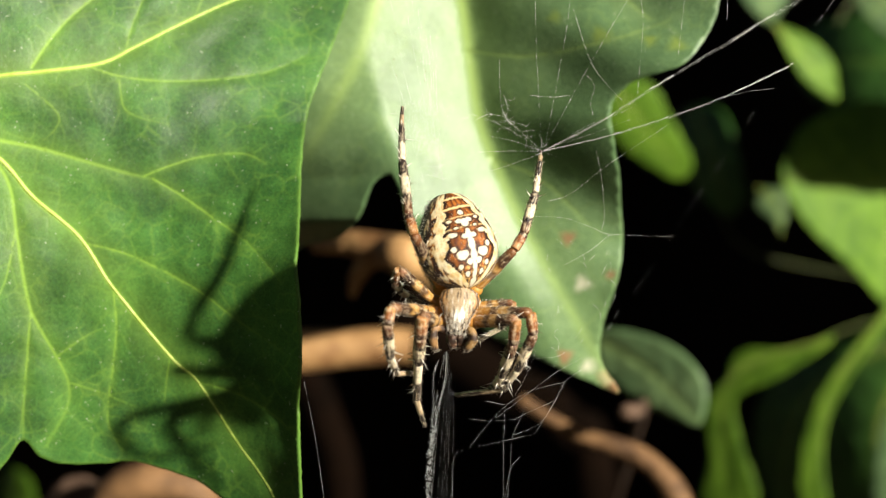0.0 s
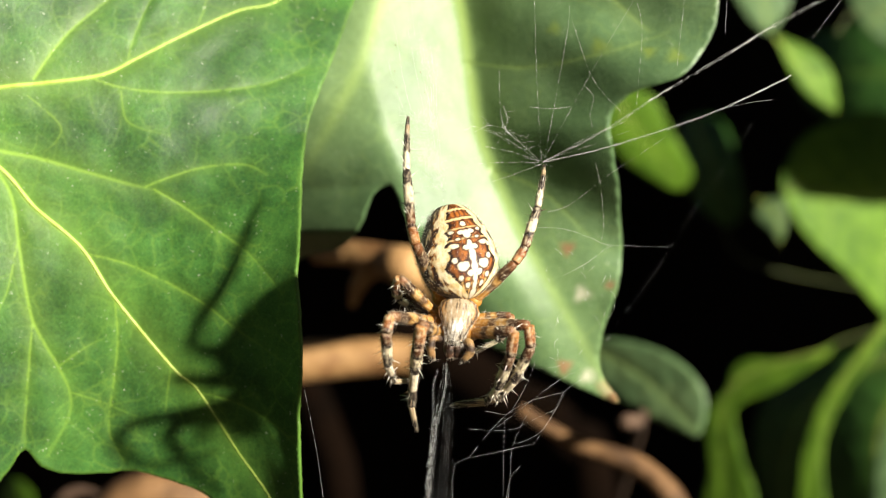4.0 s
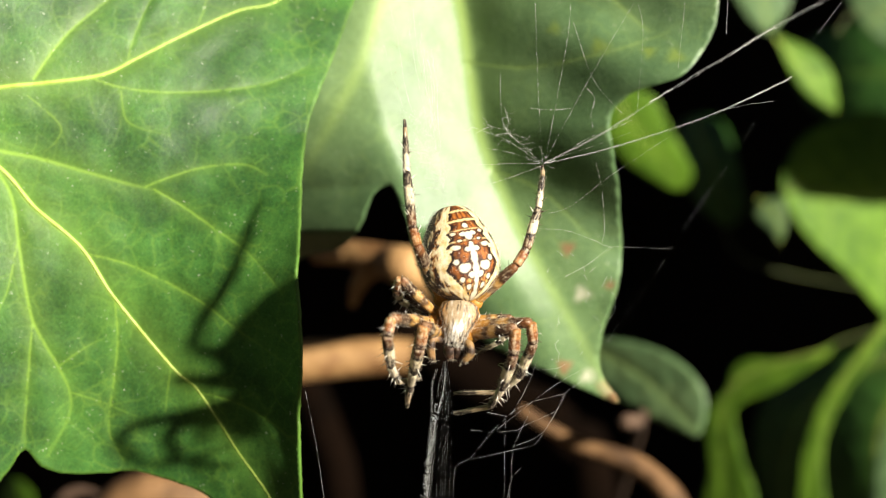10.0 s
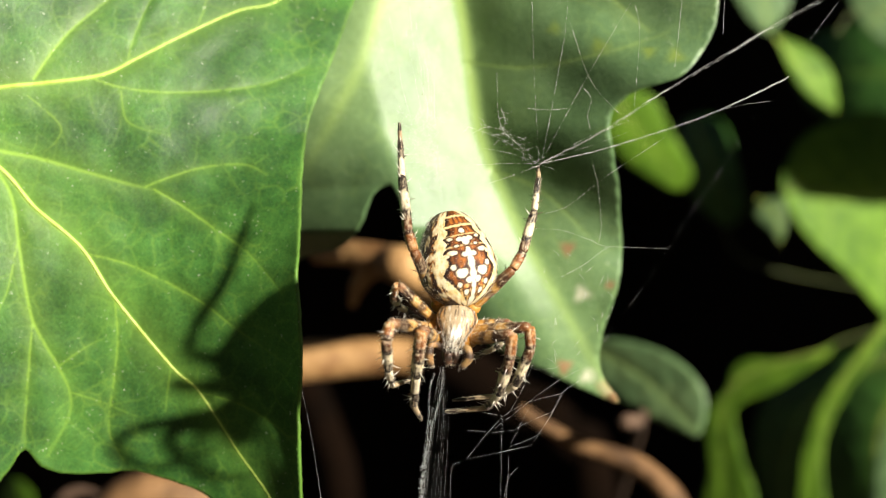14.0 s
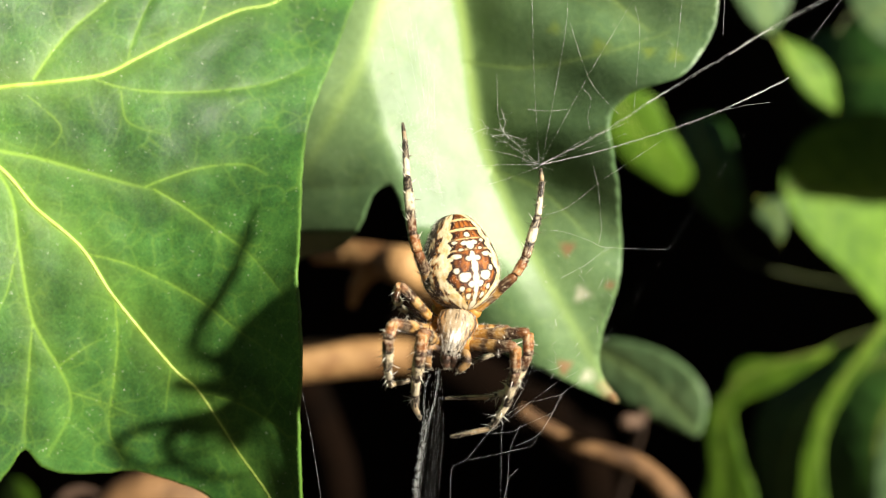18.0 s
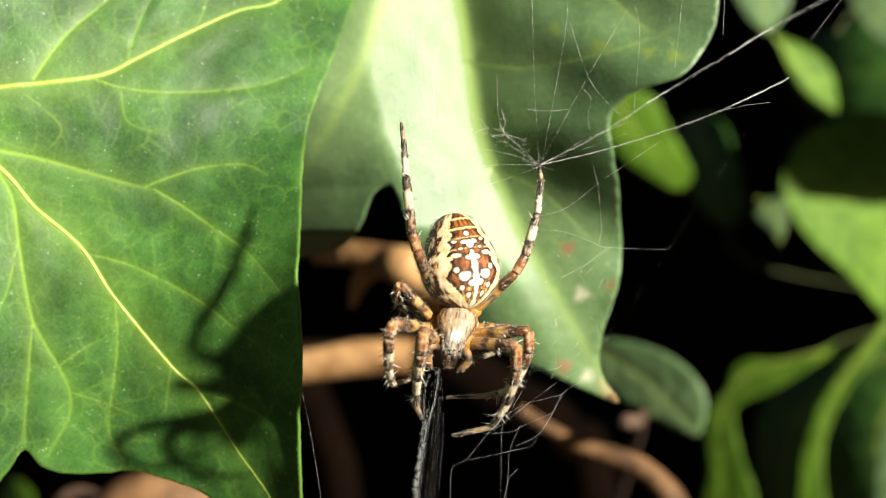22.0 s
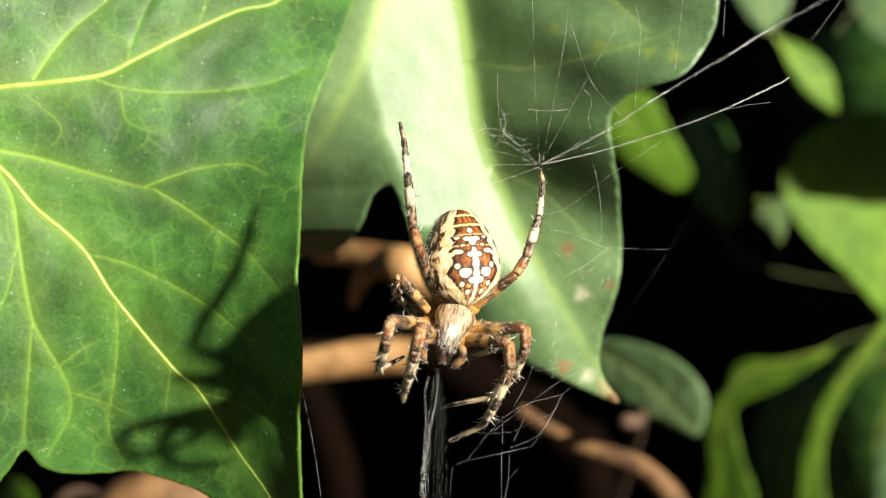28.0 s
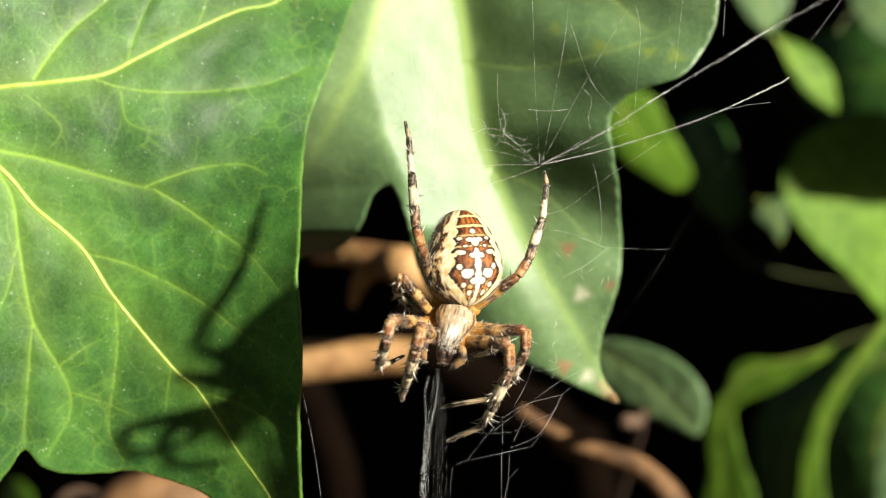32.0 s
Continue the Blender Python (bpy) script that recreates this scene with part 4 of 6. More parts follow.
leg_h = make_leg((1.41, 2.5, -0.69), (5.43, 1.77, 4.08, 3.15, 1.24), 0.9, 8, "hind leg, banded, stretched up to the web")


def chain(name, pts, radii, cols, label):
    s = Shape()
    line = curve_through(pts, 6)
    n = len(line)
    s.tube(line, [np.interp(i / (n - 1), np.linspace(0, 1, len(radii)), radii) for i in range(n)], 12,
           lambda t, a: blend(cols[0], cols[1], 0.5 + 0.9 * math.sin(t * 14) + noise.noise((math.cos(a) * 2, math.sin(a) * 2, t * 5))))
    rnd = random.Random(len(pts))
    for _ in range(60):
        i = rnd.randrange(n // 3, n)
        d = Vector((rnd.uniform(-1, 1), rnd.uniform(-1, 0.3), rnd.uniform(-1, 0.2)))
        s.spike(line[i], d, rnd.uniform(0.4, 0.85), 0.02, (0.75, 0.68, 0.55))
    return part(name, s, CUTICLE, spider, label)


chain("pedipalp", [(-1.37, -0.2, -4.09), (-2.27, -0.8, -3.75), (-2.57, -0.9, -4.65), (-2.37, -0.6, -5.68)], [0.3, 0.36, 0.4, 0.25], ((0.30, 0.17, 0.07), (0.05, 0.03, 0.02)), "short hairy feeler")
chain("pedipalp", [(0.1, -0.2, -4.19), (0.85, -0.8, -4.25), (0.95, -0.8, -5.11), (0.25, -0.5, -5.88)], [0.3, 0.36, 0.4, 0.25], ((0.36, 0.22, 0.09), (0.05, 0.03, 0.02)), "short hairy feeler")
chain("chelicera", [(-0.86, 0.2, -4.21), (-0.91, 0.1, -4.91), (-0.81, 0.3, -5.63)], [0.5, 0.55, 0.3], ((0.10, 0.05, 0.03), (0.03, 0.018, 0.012)), "dark jaw")
chain("chelicera", [(-0.15, 0.2, -4.21), (-0.05, 0.1, -4.91), (-0.2, 0.3, -5.63)], [0.5, 0.55, 0.3], ((0.10, 0.05, 0.03), (0.03, 0.018, 0.012)), "dark jaw")


# ---- web ----
web = tagged(new("spider_web"), "torn orb web of fine white silk threads", "web")
web.location = (0, 0, HEIGHT)


def thread(pts, r=0.004, beads=0, fuzz=0.0, seed=1, parent=None, base=Vector((0, 0, 0)), bead=0.02):
    """A wavering silk line through pts, millimetres; beads stand for glue drops and sparkle."""
    s = Shape()
    length = sum((Vector(a) - Vector(b)).length for a, b in zip(pts, pts[1:]))
    line = [Vector(p) - base for p in curve_through(pts, max(6, int(length / (len(pts) - 1) / 0.25)))]
    rnd = random.Random(seed)
    line = [p + Vector((rnd.uniform(-1, 1), 0, rnd.uniform(-1, 1))) * fuzz for p in line]
    s.tube(line, [r * (0.35 + 1.3 * rnd.random() ** 3 + 1.1 * max(0.0, noise.noise(p * 0.9 + Vector((seed, 0, 0))))) for p in line], 4)
    for _ in range(beads):
        i = rnd.randrange(len(line) - 1)
        p = line[i].lerp(line[i + 1], rnd.random())
        b = bead * rnd.uniform(0.5, 1.6)
        s.blob(p, (b, b, b), 4, 6)
    return part("thread", s, SILK, parent or web)


def strand_bundle(pts, count, spread, r, seed):
    rnd = random.Random(seed)
    for k in range(count):
        o0, o1 = rnd.uniform(-spread, spread), rnd.uniform(-spread, spread)
        n = len(pts)
        thread([(p[0] + o0 * (0.3 + 0.7 * i / n), p[1] + rnd.uniform(-0.1, 0.1), p[2] + o1 * (0.3 + 0.7 * i / n)) for i, p in enumerate(pts)], r, 45, 0.024, seed * 31 + k, bead=0.027)


strand_bundle([(9.13, 150, 7.74), (14.15, 150, 10.3), (19.72, 149.5, 13.85), (25.77, 149, 17.47), (29.33, 149, 19.66), (35.07, 148.5, 22.79), (39.25, 148, 25.34)], 5, 0.17, 0.0034, 1)
strand_bundle([(9.13, 150, 7.74), (14.2, 150.5, 8.9), (20.44, 151, 10.79), (25.68, 151.5, 12.74), (32, 152, 15.74)], 5, 0.15, 0.0030, 2)
thread([(25.68, 151.5, 12.74), (28.27, 151.5, 13.31), (30.24, 151.5, 13.51)], 0.008, 8, 0.03, 5)
# short thick pieces stand in for glints on the strands
for k, pts in enumerate((
        [(26.07, 149, 17.57), (27.8, 149, 18.74), (29.94, 149, 20.01)],
        [(26.72, 151.6, 13.2), (29.35, 151.8, 14.42), (31.79, 152, 15.62)],
        [(18.7, 149.5, 13.28), (19.98, 149.5, 14.05), (20.74, 149.5, 14.46)])):
    thread(pts, 0.014, 60, 0.03, 20 + k, bead=0.035)
for k, pts in enumerate((
        [(9.02, 150, 7.84), (8.61, 150, 14.92), (8.41, 150, 21.58), (8.31, 150, 25.68)],
        [(9.28, 150, 8.05), (10.6, 150.5, 14.97), (11.56, 151, 20.69), (11.77, 151, 25.86)],
        [(9.33, 150, 8.15), (11.62, 150.5, 12.4), (14.24, 151, 17.08), (17.66, 151.5, 22.83), (19.53, 152, 26.03)],
        [(17.75, 151, 12.95), (18.33, 151.5, 19.73), (17.92, 151.5, 22.32)],
        [(21.47, 151, 16.57), (22.16, 151.5, 22.32), (22.34, 152, 24.99)],
        [(11.92, 151, 20.69), (13.73, 151, 15.53), (16.31, 151, 12.44)],
        [(8, 150, 12.77), (9.79, 150, 12.61), (11.59, 150, 12.77)],
        [(13.17, 150.5, 14.56), (13.79, 150.5, 13.68), (13.48, 150.5, 12.14), (13.68, 150.5, 10.96)],
        [(9.02, 150, 7.74), (7.24, 150.2, 9.39), (5.96, 150.4, 10.59), (5.35, 150.5, 12.14), (5.2, 150.6, 16.01)],
        [(8.77, 150, 7.84), (5.96, 150.3, 9.81), (3.4, 150.6, 10.86), (2.78, 150.7, 11.07)],
        [(5.86, 150.3, 10.74), (4.32, 150.5, 11.11), (2.99, 150.6, 10.55)],
        [(5.7, 150.3, 10.84), (5.96, 150.4, 11.62), (5.56, 150.5, 12.91)],
        [(8.77, 150, 7.84), (6.47, 150.3, 8.68), (3.91, 150.6, 9.21)],
        [(8.77, 150, 7.74), (5.96, 150.3, 7.76), (3.4, 150.6, 7.67)],
        [(8.92, 150, 7.54), (6.46, 150, 6.61), (4.42, 150.5, 5.97)],
        [(9.6, 151, 3.25), (11.66, 151, 3.92), (15.02, 151, 6.5), (16.31, 151, 7.38), (20.44, 151, 10.12)],
        [(8.31, 151, 1.86), (11.15, 151, 1.7), (13.73, 151, 0.83), (15.28, 151, 0.26), (20.69, 151, 0.05)],
        [(15.28, 151, 0.26), (13.47, 151, -1.24), (11.15, 151, -2.53)],
        [(14.5, 151, 0.57), (14.76, 151, 2.12), (14.45, 151, 5.73), (13.99, 151, 7.79)],
        [(36.95, 151, 23.28), (33.85, 151, 19.15)],
        [(25.86, 151, 19.66), (26.11, 151, 24.31)],
        [(-12.93, 155, -13.19), (-11.87, 155, -18.49), (-11.02, 155, -24.32)])):
    thread(pts, 0.0056, 30, 0.012, 50 + k)
thread([(29.07, 153, 12.08), (25.94, 153, 7.11), (22.8, 153, 2.67), (19.14, 153, -3.09), (14.96, 153, -8.58)], 0.0009, 5, 0.006, 90, bead=0.012)
for k, pts in enumerate((
        [(11.07, 150, -13.12), (8.25, 150, -13.84), (6.2, 150, -14.87), (4.41, 150, -16.61), (2.36, 150, -19.17)],
        [(12.61, 150, -10.97), (10.3, 150, -12.25), (7.23, 150, -14.56), (4.92, 150, -16.35)],
        [(10.3, 150, -14.71), (7.48, 150, -15.99), (6.56, 150, -16.46), (4.41, 150, -16.61), (2.36, 150, -16.41)],
        [(8, 150, -17.89), (5.43, 150, -18.46), (1.74, 150, -19.33), (1.03, 150, -20.35), (0.97, 150, -23.53)],
        [(10.3, 150, -14.71), (8.77, 150, -16.87), (6.46, 150, -17.89)],
        [(11.07, 150, -13.28), (10.3, 150, -14.71), (9.28, 150, -16.46), (8.25, 150, -17.89)],
        [(8.51, 150, -10.2), (7.74, 150, -12.25), (6.2, 150, -15.07)],
        [(5.69, 150, -15.33), (5.59, 150, -18.4), (5.54, 150, -23.53)],
        [(8, 150, -14.56), (6.46, 150, -17.89), (6.2, 150, -20.46), (5.95, 150, -23.53)],
        [(7.07, 150, -19.84), (6.2, 150, -20.97), (5.69, 150, -23.53)],
        [(3.9, 150, -14.82), (5.69, 150, -15.17)],
        [(12.61, 150, -12), (11.07, 150, -13.12), (10.3, 150, -14.71)],
        [(8.51, 150, -10.97), (10.3, 150, -10.82), (11.07, 150, -10.46)])):
    thread(pts, 0.0055, 16, 0.008, 150 + k, bead=0.015)


thread([(9.6, 150, 7.95), (13.1, 150, 10.0), (15.2, 150, 10.8), (17.2, 150, 11.7)], 0.002, 34, 0.01, 93, bead=0.024)
thread([(9.4, 150, 8.0), (13.2, 150.2, 9.2), (17, 150.4, 10.6)], 0.0035, 14, 0.01, 94)

rnd = random.Random(33)
CLUMP = [(2.98, 150.5, 10.85), (4.32, 150.5, 10.96), (5.76, 150.4, 10.74), (5.96, 150.4, 11.77), (6.57, 150.2, 9.7), (7.75, 150.1, 8.77), (9.02, 150, 7.74)]
for k in range(30):     # crumpled silk beside the hind foot
    p = Vector(CLUMP[rnd.randrange(len(CLUMP))]) + Vector((rnd.gauss(0, 0.35), 0, rnd.gauss(0, 0.3)))
    pts = [p]
    a = rnd.uniform(0, 6.28)
    for _ in range(rnd.randrange(3, 7)):
        a += rnd.uniform(-1.1, 1.1)
        pts.append(pts[-1] + Vector((math.cos(a) * 0.28, rnd.uniform(-0.1, 0.1), math.sin(a) * 0.22)))
    thread(pts, 0.0055, 7, 0.02, 500 + k, bead=0.014)
rnd = random.Random(34)
for k in range(30):     # shreds of silk caught on the pale leaf's lower lobe
    p = Vector((rnd.uniform(9.5, 16.5), 153, rnd.uniform(-12, 0)))
    a = rnd.choice((0.9, 2.2, 1.5)) + rnd.uniform(-0.4, 0.4)
    ln = rnd.uniform(0.25, 0.9)
    q = p + Vector((math.cos(a), 0, math.sin(a))) * ln
    thread([p, p.lerp(q, 0.5) + Vector((0.06, 0, 0.04)), q], 0.007, 3, 0.01, 560 + k)
rnd = random.Random(21)
for k in range(12):     # a veil of very fine lines over the pale leaf
    x0, x1 = rnd.gauss(-2.8, 1.3), rnd.gauss(-0.3, 0.7)
    q0, q1 = rnd.uniform(0, 0.35), rnd.uniform(0.6, 1.0)
    top, bot = Vector((x0, 154, 23.5)), Vector((x1, 153, 3.5))
    thread([top.lerp(bot, q0 + (q1 - q0) * f) + Vector((rnd.gauss(0, 0.10), 0, 0)) for f in (0, 0.25, 0.5, 0.75, 1)], 0.0028, 16, 0.05, 400 + k)


rnd = random.Random(77)
film = Shape()
for k in range(800):    # felted patch of silk in front of the pale leaf
    q = rnd.random() ** 0.8
    p = Vector((-2.6 + 2.2 * q + rnd.gauss(0, 1.1 - 0.75 * q), 152.5 + rnd.uniform(-0.4, 0.4), 12.8 - 7.4 * q))
    d = Vector((rnd.uniform(-1, 1), rnd.uniform(-0.3, 0.3), rnd.uniform(-1, 1)))
    film.spike(p, d, rnd.uniform(0.1, 0.45), 0.008, (1, 1, 1))
tagged(part("silk_felt", film, SILK, web), kind="stuff")
for x, z in ((-4.4, 16.3), (-4.2, 14.8), (-2.0, 16.2), (-1.5, 15.2), (-1.6, 14.3), (-0.6, 9.0), (-0.5, 7.9), (-0.4, 6.8), (0.0, 5.9), (-0.2, 9.8), (-4.3, 18.7), (-0.9, 22.3)):
    film = Shape()
    film.blob((x, 152.6, z), (rnd.uniform(0.03, 0.06), 0.04, rnd.uniform(0.03, 0.07)), 5, 7)
    part("debris", film, TWIG_BROWN, web, "brown crumb caught in the silk")


# strands that hang from the spider's head
hang = tagged(new("silk_strand_bundle"), "bundle of white silk strands hanging below the spider", "silk")
HB = Vector((0.2, 149, -10.13))
hang.location = V(HB)
rnd = random.Random(11)
for k in range(3):      # from the head into the fuzzy rope
    x0 = rnd.uniform(-0.15, 0.15)
    thread([(HB.x + x0 * 0.3, 149, HB.z), (HB.x - 0.15 + x0, 149, HB.z - 2.4), (HB.x - 0.95 + x0, 149, HB.z - 6.0),
            (HB.x - 1.35 + x0 * 1.2, 149, HB.z - 10), (HB.x - 1.75 + 1.5 * x0, 149, HB.z - 14), (HB.x - 2.1 + 1.6 * x0, 149, HB.z - 22)],
           rnd.uniform(0.004, 0.007), 45, 0.05, 300 + k, hang, HB, bead=0.013)
for k in range(2):      # a second line that joins it
    x0 = rnd.uniform(-0.12, 0.12)
    thread([(HB.x - 0.75 + x0, 149.4, HB.z - 0.7), (HB.x - 1.15 + x0, 149.3, HB.z - 2.2), (HB.x - 1.2 + x0, 149.2, HB.z - 5),
            (HB.x - 1.55 + x0, 149, HB.z - 9.5), (HB.x - 1.9 + x0, 149, HB.z - 14), (HB.x - 2.3 + x0, 149, HB.z - 22)],
           rnd.uniform(0.004, 0.007), 30, 0.05, 320 + k, hang, HB, bead=0.013)
for k in range(8):      # single fine lines beside it
    x = -1.35 + 0.34 * k + 0.12 * math.sin(k * 5)
    thread([(HB.x + 0.15 * x, 149, HB.z), (HB.x + x * 0.7 - 0.1, 149, HB.z - 5), (HB.x + x - 0.7, 149, HB.z - 14), (HB.x + x - 0.95, 149, HB.z - 22)], 0.0022, 8, 0.012, 340 + k, hang, HB, bead=0.012)
fuzz = Shape()
for k in range(230):    # short loose fibres on the rope
    q = rnd.uniform(0.1, 1) ** 0.7
    p = Vector((np.interp(q, (0, 0.17, 0.35, 0.6, 1), (0, -0.5, -1.2, -1.75, -2.2)), 0, -18 * q)) + Vector((rnd.gauss(0, 0.12), rnd.gauss(0, 0.1), 0))
    d = Vector((rnd.uniform(-1, 1), rnd.uniform(-0.5, 0.5), rnd.uniform(-1, 1)))
    fuzz.spike(p, d, rnd.uniform(0.12, 0.42), 0.020, (1, 1, 1))
tagged(part("silk_fibres", fuzz, SILK, hang), kind="stuff")


def motions():
    walk(web, [(0, pose(-0.00010, 0, 0.60015)), (3.5, pose(-0.00010, 0, 0.60015)), (5.5, pose(0.00000, 0, 0.60000)), (10.3, pose(0.00000, 0, 0.60000)), (10.8, pose(-0.00030, 0, 0.60000)), (14, pose(-0.00030, 0, 0.60000)), (16.5, pose(-0.00030, 0, 0.59990)), (25.5, pose(-0.00030, 0, 0.59990)), (27.5, pose(-0.00025, 0, 0.59990)), (32, pose(-0.00025, 0, 0.59990))])
    walk(hang, [(0, pose(0.00031, 0.14900, 0.58982, 0, -0.4, 0)), (3.5, pose(0.00031, 0.14900, 0.58982, 0, -0.4, 0)), (5.5, pose(0.00020, 0.14900, 0.58987, 0, 0, 0)), (10.3, pose(0.00020, 0.14900, 0.58987, 0, 0, 0)), (10.8, pose(0.00000, 0.14900, 0.58946, 0, 1.2, 0)), (14, pose(0.00000, 0.14900, 0.58946, 0, 1.2, 0)), (16.5, pose(-0.00041, 0.14900, 0.58936, 0, 1.8, 0)), (25.5, pose(-0.00041, 0.14900, 0.58936, 0, 1.8, 0)), (27.5, pose(-0.00051, 0.14900, 0.58926, 0, -2.0, 0)), (32, pose(-0.00051, 0.14900, 0.58926, 0, -2.0, 0))])
    walk(spider, [
        (0, pose(0.00142, 0.14800, 0.59598, 0, -3.37, 0)),
        (1, pose(0.00152, 0.14800, 0.59585, 0, -3.32, 0)),
        (2, pose(0.00142, 0.14800, 0.59585, 0, -1.10, 0)),
        (3, pose(0.00142, 0.14800, 0.59600, 0, -1.10, 0)),
        (3.5, pose(0.00137, 0.14800, 0.59593, 0, -1.17, 0)),
        (5.5, pose(0.00147, 0.14800, 0.59592, 0, -0.04, 0)),
        (6, pose(0.00147, 0.14800, 0.59585, 0, 0.00, 0)),
        (7, pose(0.00142, 0.14800, 0.59584, 0, 0.04, 0)),
        (8, pose(0.00164, 0.14800, 0.59583, 0, -0.47, 0)),
        (8.5, pose(0.00137, 0.14800, 0.59588, 0, -1.02, 0)),
        (9, pose(0.00124, 0.14800, 0.59583, 0, -0.47, 0)),
        (9.5, pose(0.00167, 0.14800, 0.59583, 0, 0.09, 0)),
        (10, pose(0.00147, 0.14800, 0.59578, 0, -0.09, 0)),
        (10.5, pose(0.00169, 0.14800, 0.59600, 0, -1.65, 0)),
        (11, pose(0.00142, 0.14800, 0.59555, 0, -1.10, 0)),
        (11.5, pose(0.00152, 0.14800, 0.59540, 0, -1.10, 0)),
        (12, pose(0.00152, 0.14800, 0.59542, 0, -1.02, 0)),
        (12.5, pose(0.00124, 0.14800, 0.59537, 0, -0.47, 0)),
        (13, pose(0.00137, 0.14800, 0.59537, 0, -1.02, 0)),
        (14, pose(0.00126, 0.14800, 0.59532, 0, -0.87, 0)),
        (14.5, pose(0.00132, 0.14800, 0.59504, 0, 1.09, 0)),
        (16.5, pose(0.00119, 0.14800, 0.59499, 0, 0.73, 0)),
        (17, pose(0.00124, 0.14800, 0.59499, 0, 1.84, 0)),
        (18, pose(0.00137, 0.14800, 0.59499, 0, 2.40, 0)),
        (19, pose(0.00139, 0.14800, 0.59499, 0, 1.84, 0)),
        (20, pose(0.00139, 0.14800, 0.59499, 0, 1.84, 0)),
        (21, pose(0.00149, 0.14800, 0.59509, 0, 0.73, 0)),
        (22, pose(0.00139, 0.14800, 0.59509, 0, 1.84, 0)),
        (23, pose(0.00139, 0.14800, 0.59504, 0, 1.84, 0)),
        (24, pose(0.00139, 0.14800, 0.59499, 0, 1.84, 0)),
        (25, pose(0.00124, 0.14800, 0.59494, 0, 2.06, 0)),
        (25.5, pose(0.00152, 0.14800, 0.59519, 0, 2.62, 0)),
        (27.5, pose(0.00132, 0.14800, 0.59542, 0, 6.88, 0)),
        (28, pose(0.00126, 0.14800, 0.59542, 0, 5.80, 0)),
        (29, pose(0.00132, 0.14800, 0.59537, 0, 7.19, 0)),
        (30, pose(0.00132, 0.14800, 0.59537, 0, 7.19, 0)),
        (31, pose(0.00132, 0.14800, 0.59537, 0, 7.19, 0)),
        (32, pose(0.00137, 0.14800, 0.59537, 0, 7.19, 0))])
    walk(leg_a["femur"], [(0, pose(0.00000, 0.00000, 0.00000, 66.8, -60.5, -0.0)), (3.5, pose(0.00000, 0.00000, 0.00000, 66.8, -60.5, -0.0)), (5.5, pose(0.00000, 0.00000, 0.00000, 68.8, -54.9, -0.0)), (10.3, pose(0.00000, 0.00000, 0.00000, 68.8, -54.9, -0.0)), (10.8, pose(0.00000, 0.00000, 0.00000, 67.7, -50.7, -0.0)), (14, pose(0.00000, 0.00000, 0.00000, 67.7, -50.7, -0.0)), (16.5, pose(0.00000, 0.00000, 0.00000, 69.9, -49.2, -0.0)), (25.5, pose(0.00000, 0.00000, 0.00000, 69.9, -49.2, -0.0)), (27.5, pose(0.00000, 0.00000, 0.00000, 72.3, -51.2, -0.0)), (32, pose(0.00000, 0.00000, 0.00000, 72.3, -51.2, -0.0))])
    walk(leg_a["patella"], [(0, pose(-0.00148, -0.00396, 0.00084, 158.0, -9.4, 180.0)), (3.5, pose(-0.00148, -0.00396, 0.00084, 158.0, -9.4, 180.0)), (5.5, pose(-0.00127, -0.00402, 0.00090, 165.0, -11.6, 180.0)), (10.3, pose(-0.00127, -0.00402, 0.00090, 165.0, -11.6, 180.0)), (10.8, pose(-0.00127, -0.00399, 0.00104, 158.5, -8.6, 180.0)), (14, pose(-0.00127, -0.00399, 0.00104, 158.5, -8.6, 180.0)), (16.5, pose(-0.00112, -0.00405, 0.00097, 168.1, -5.3, 180.0)), (25.5, pose(-0.00112, -0.00405, 0.00097, 168.1, -5.3, 180.0)), (27.5, pose(-0.00102, -0.00411, 0.00082, 171.5, -8.2, 180.0)), (32, pose(-0.00102, -0.00411, 0.00082, 171.5, -8.2, 180.0))])
    walk(leg_a["tibia"], [(0, pose(-0.00179, -0.00319, -0.00104, 139.5, -8.6, 180.0)), (3.5, pose(-0.00179, -0.00319, -0.00104, 139.5, -8.6, 180.0)), (5.5, pose(-0.00167, -0.00349, -0.00104, 138.4, -13.7, 180.0)), (10.3, pose(-0.00167, -0.00349, -0.00104, 138.4, -13.7, 180.0)), (10.8, pose(-0.00155, -0.00324, -0.00085, 138.4, -7.6, 180.0)), (14, pose(-0.00155, -0.00324, -0.00085, 138.4, -7.6, 180.0)), (16.5, pose(-0.00131, -0.00362, -0.00103, 137.6, -7.2, 180.0)), (25.5, pose(-0.00131, -0.00362, -0.00103, 137.6, -7.2, 180.0)), (27.5, pose(-0.00131, -0.00380, -0.00118, 143.6, -8.3, 180.0)), (32, pose(-0.00131, -0.00380, -0.00118, 143.6, -8.3, 180.0))])
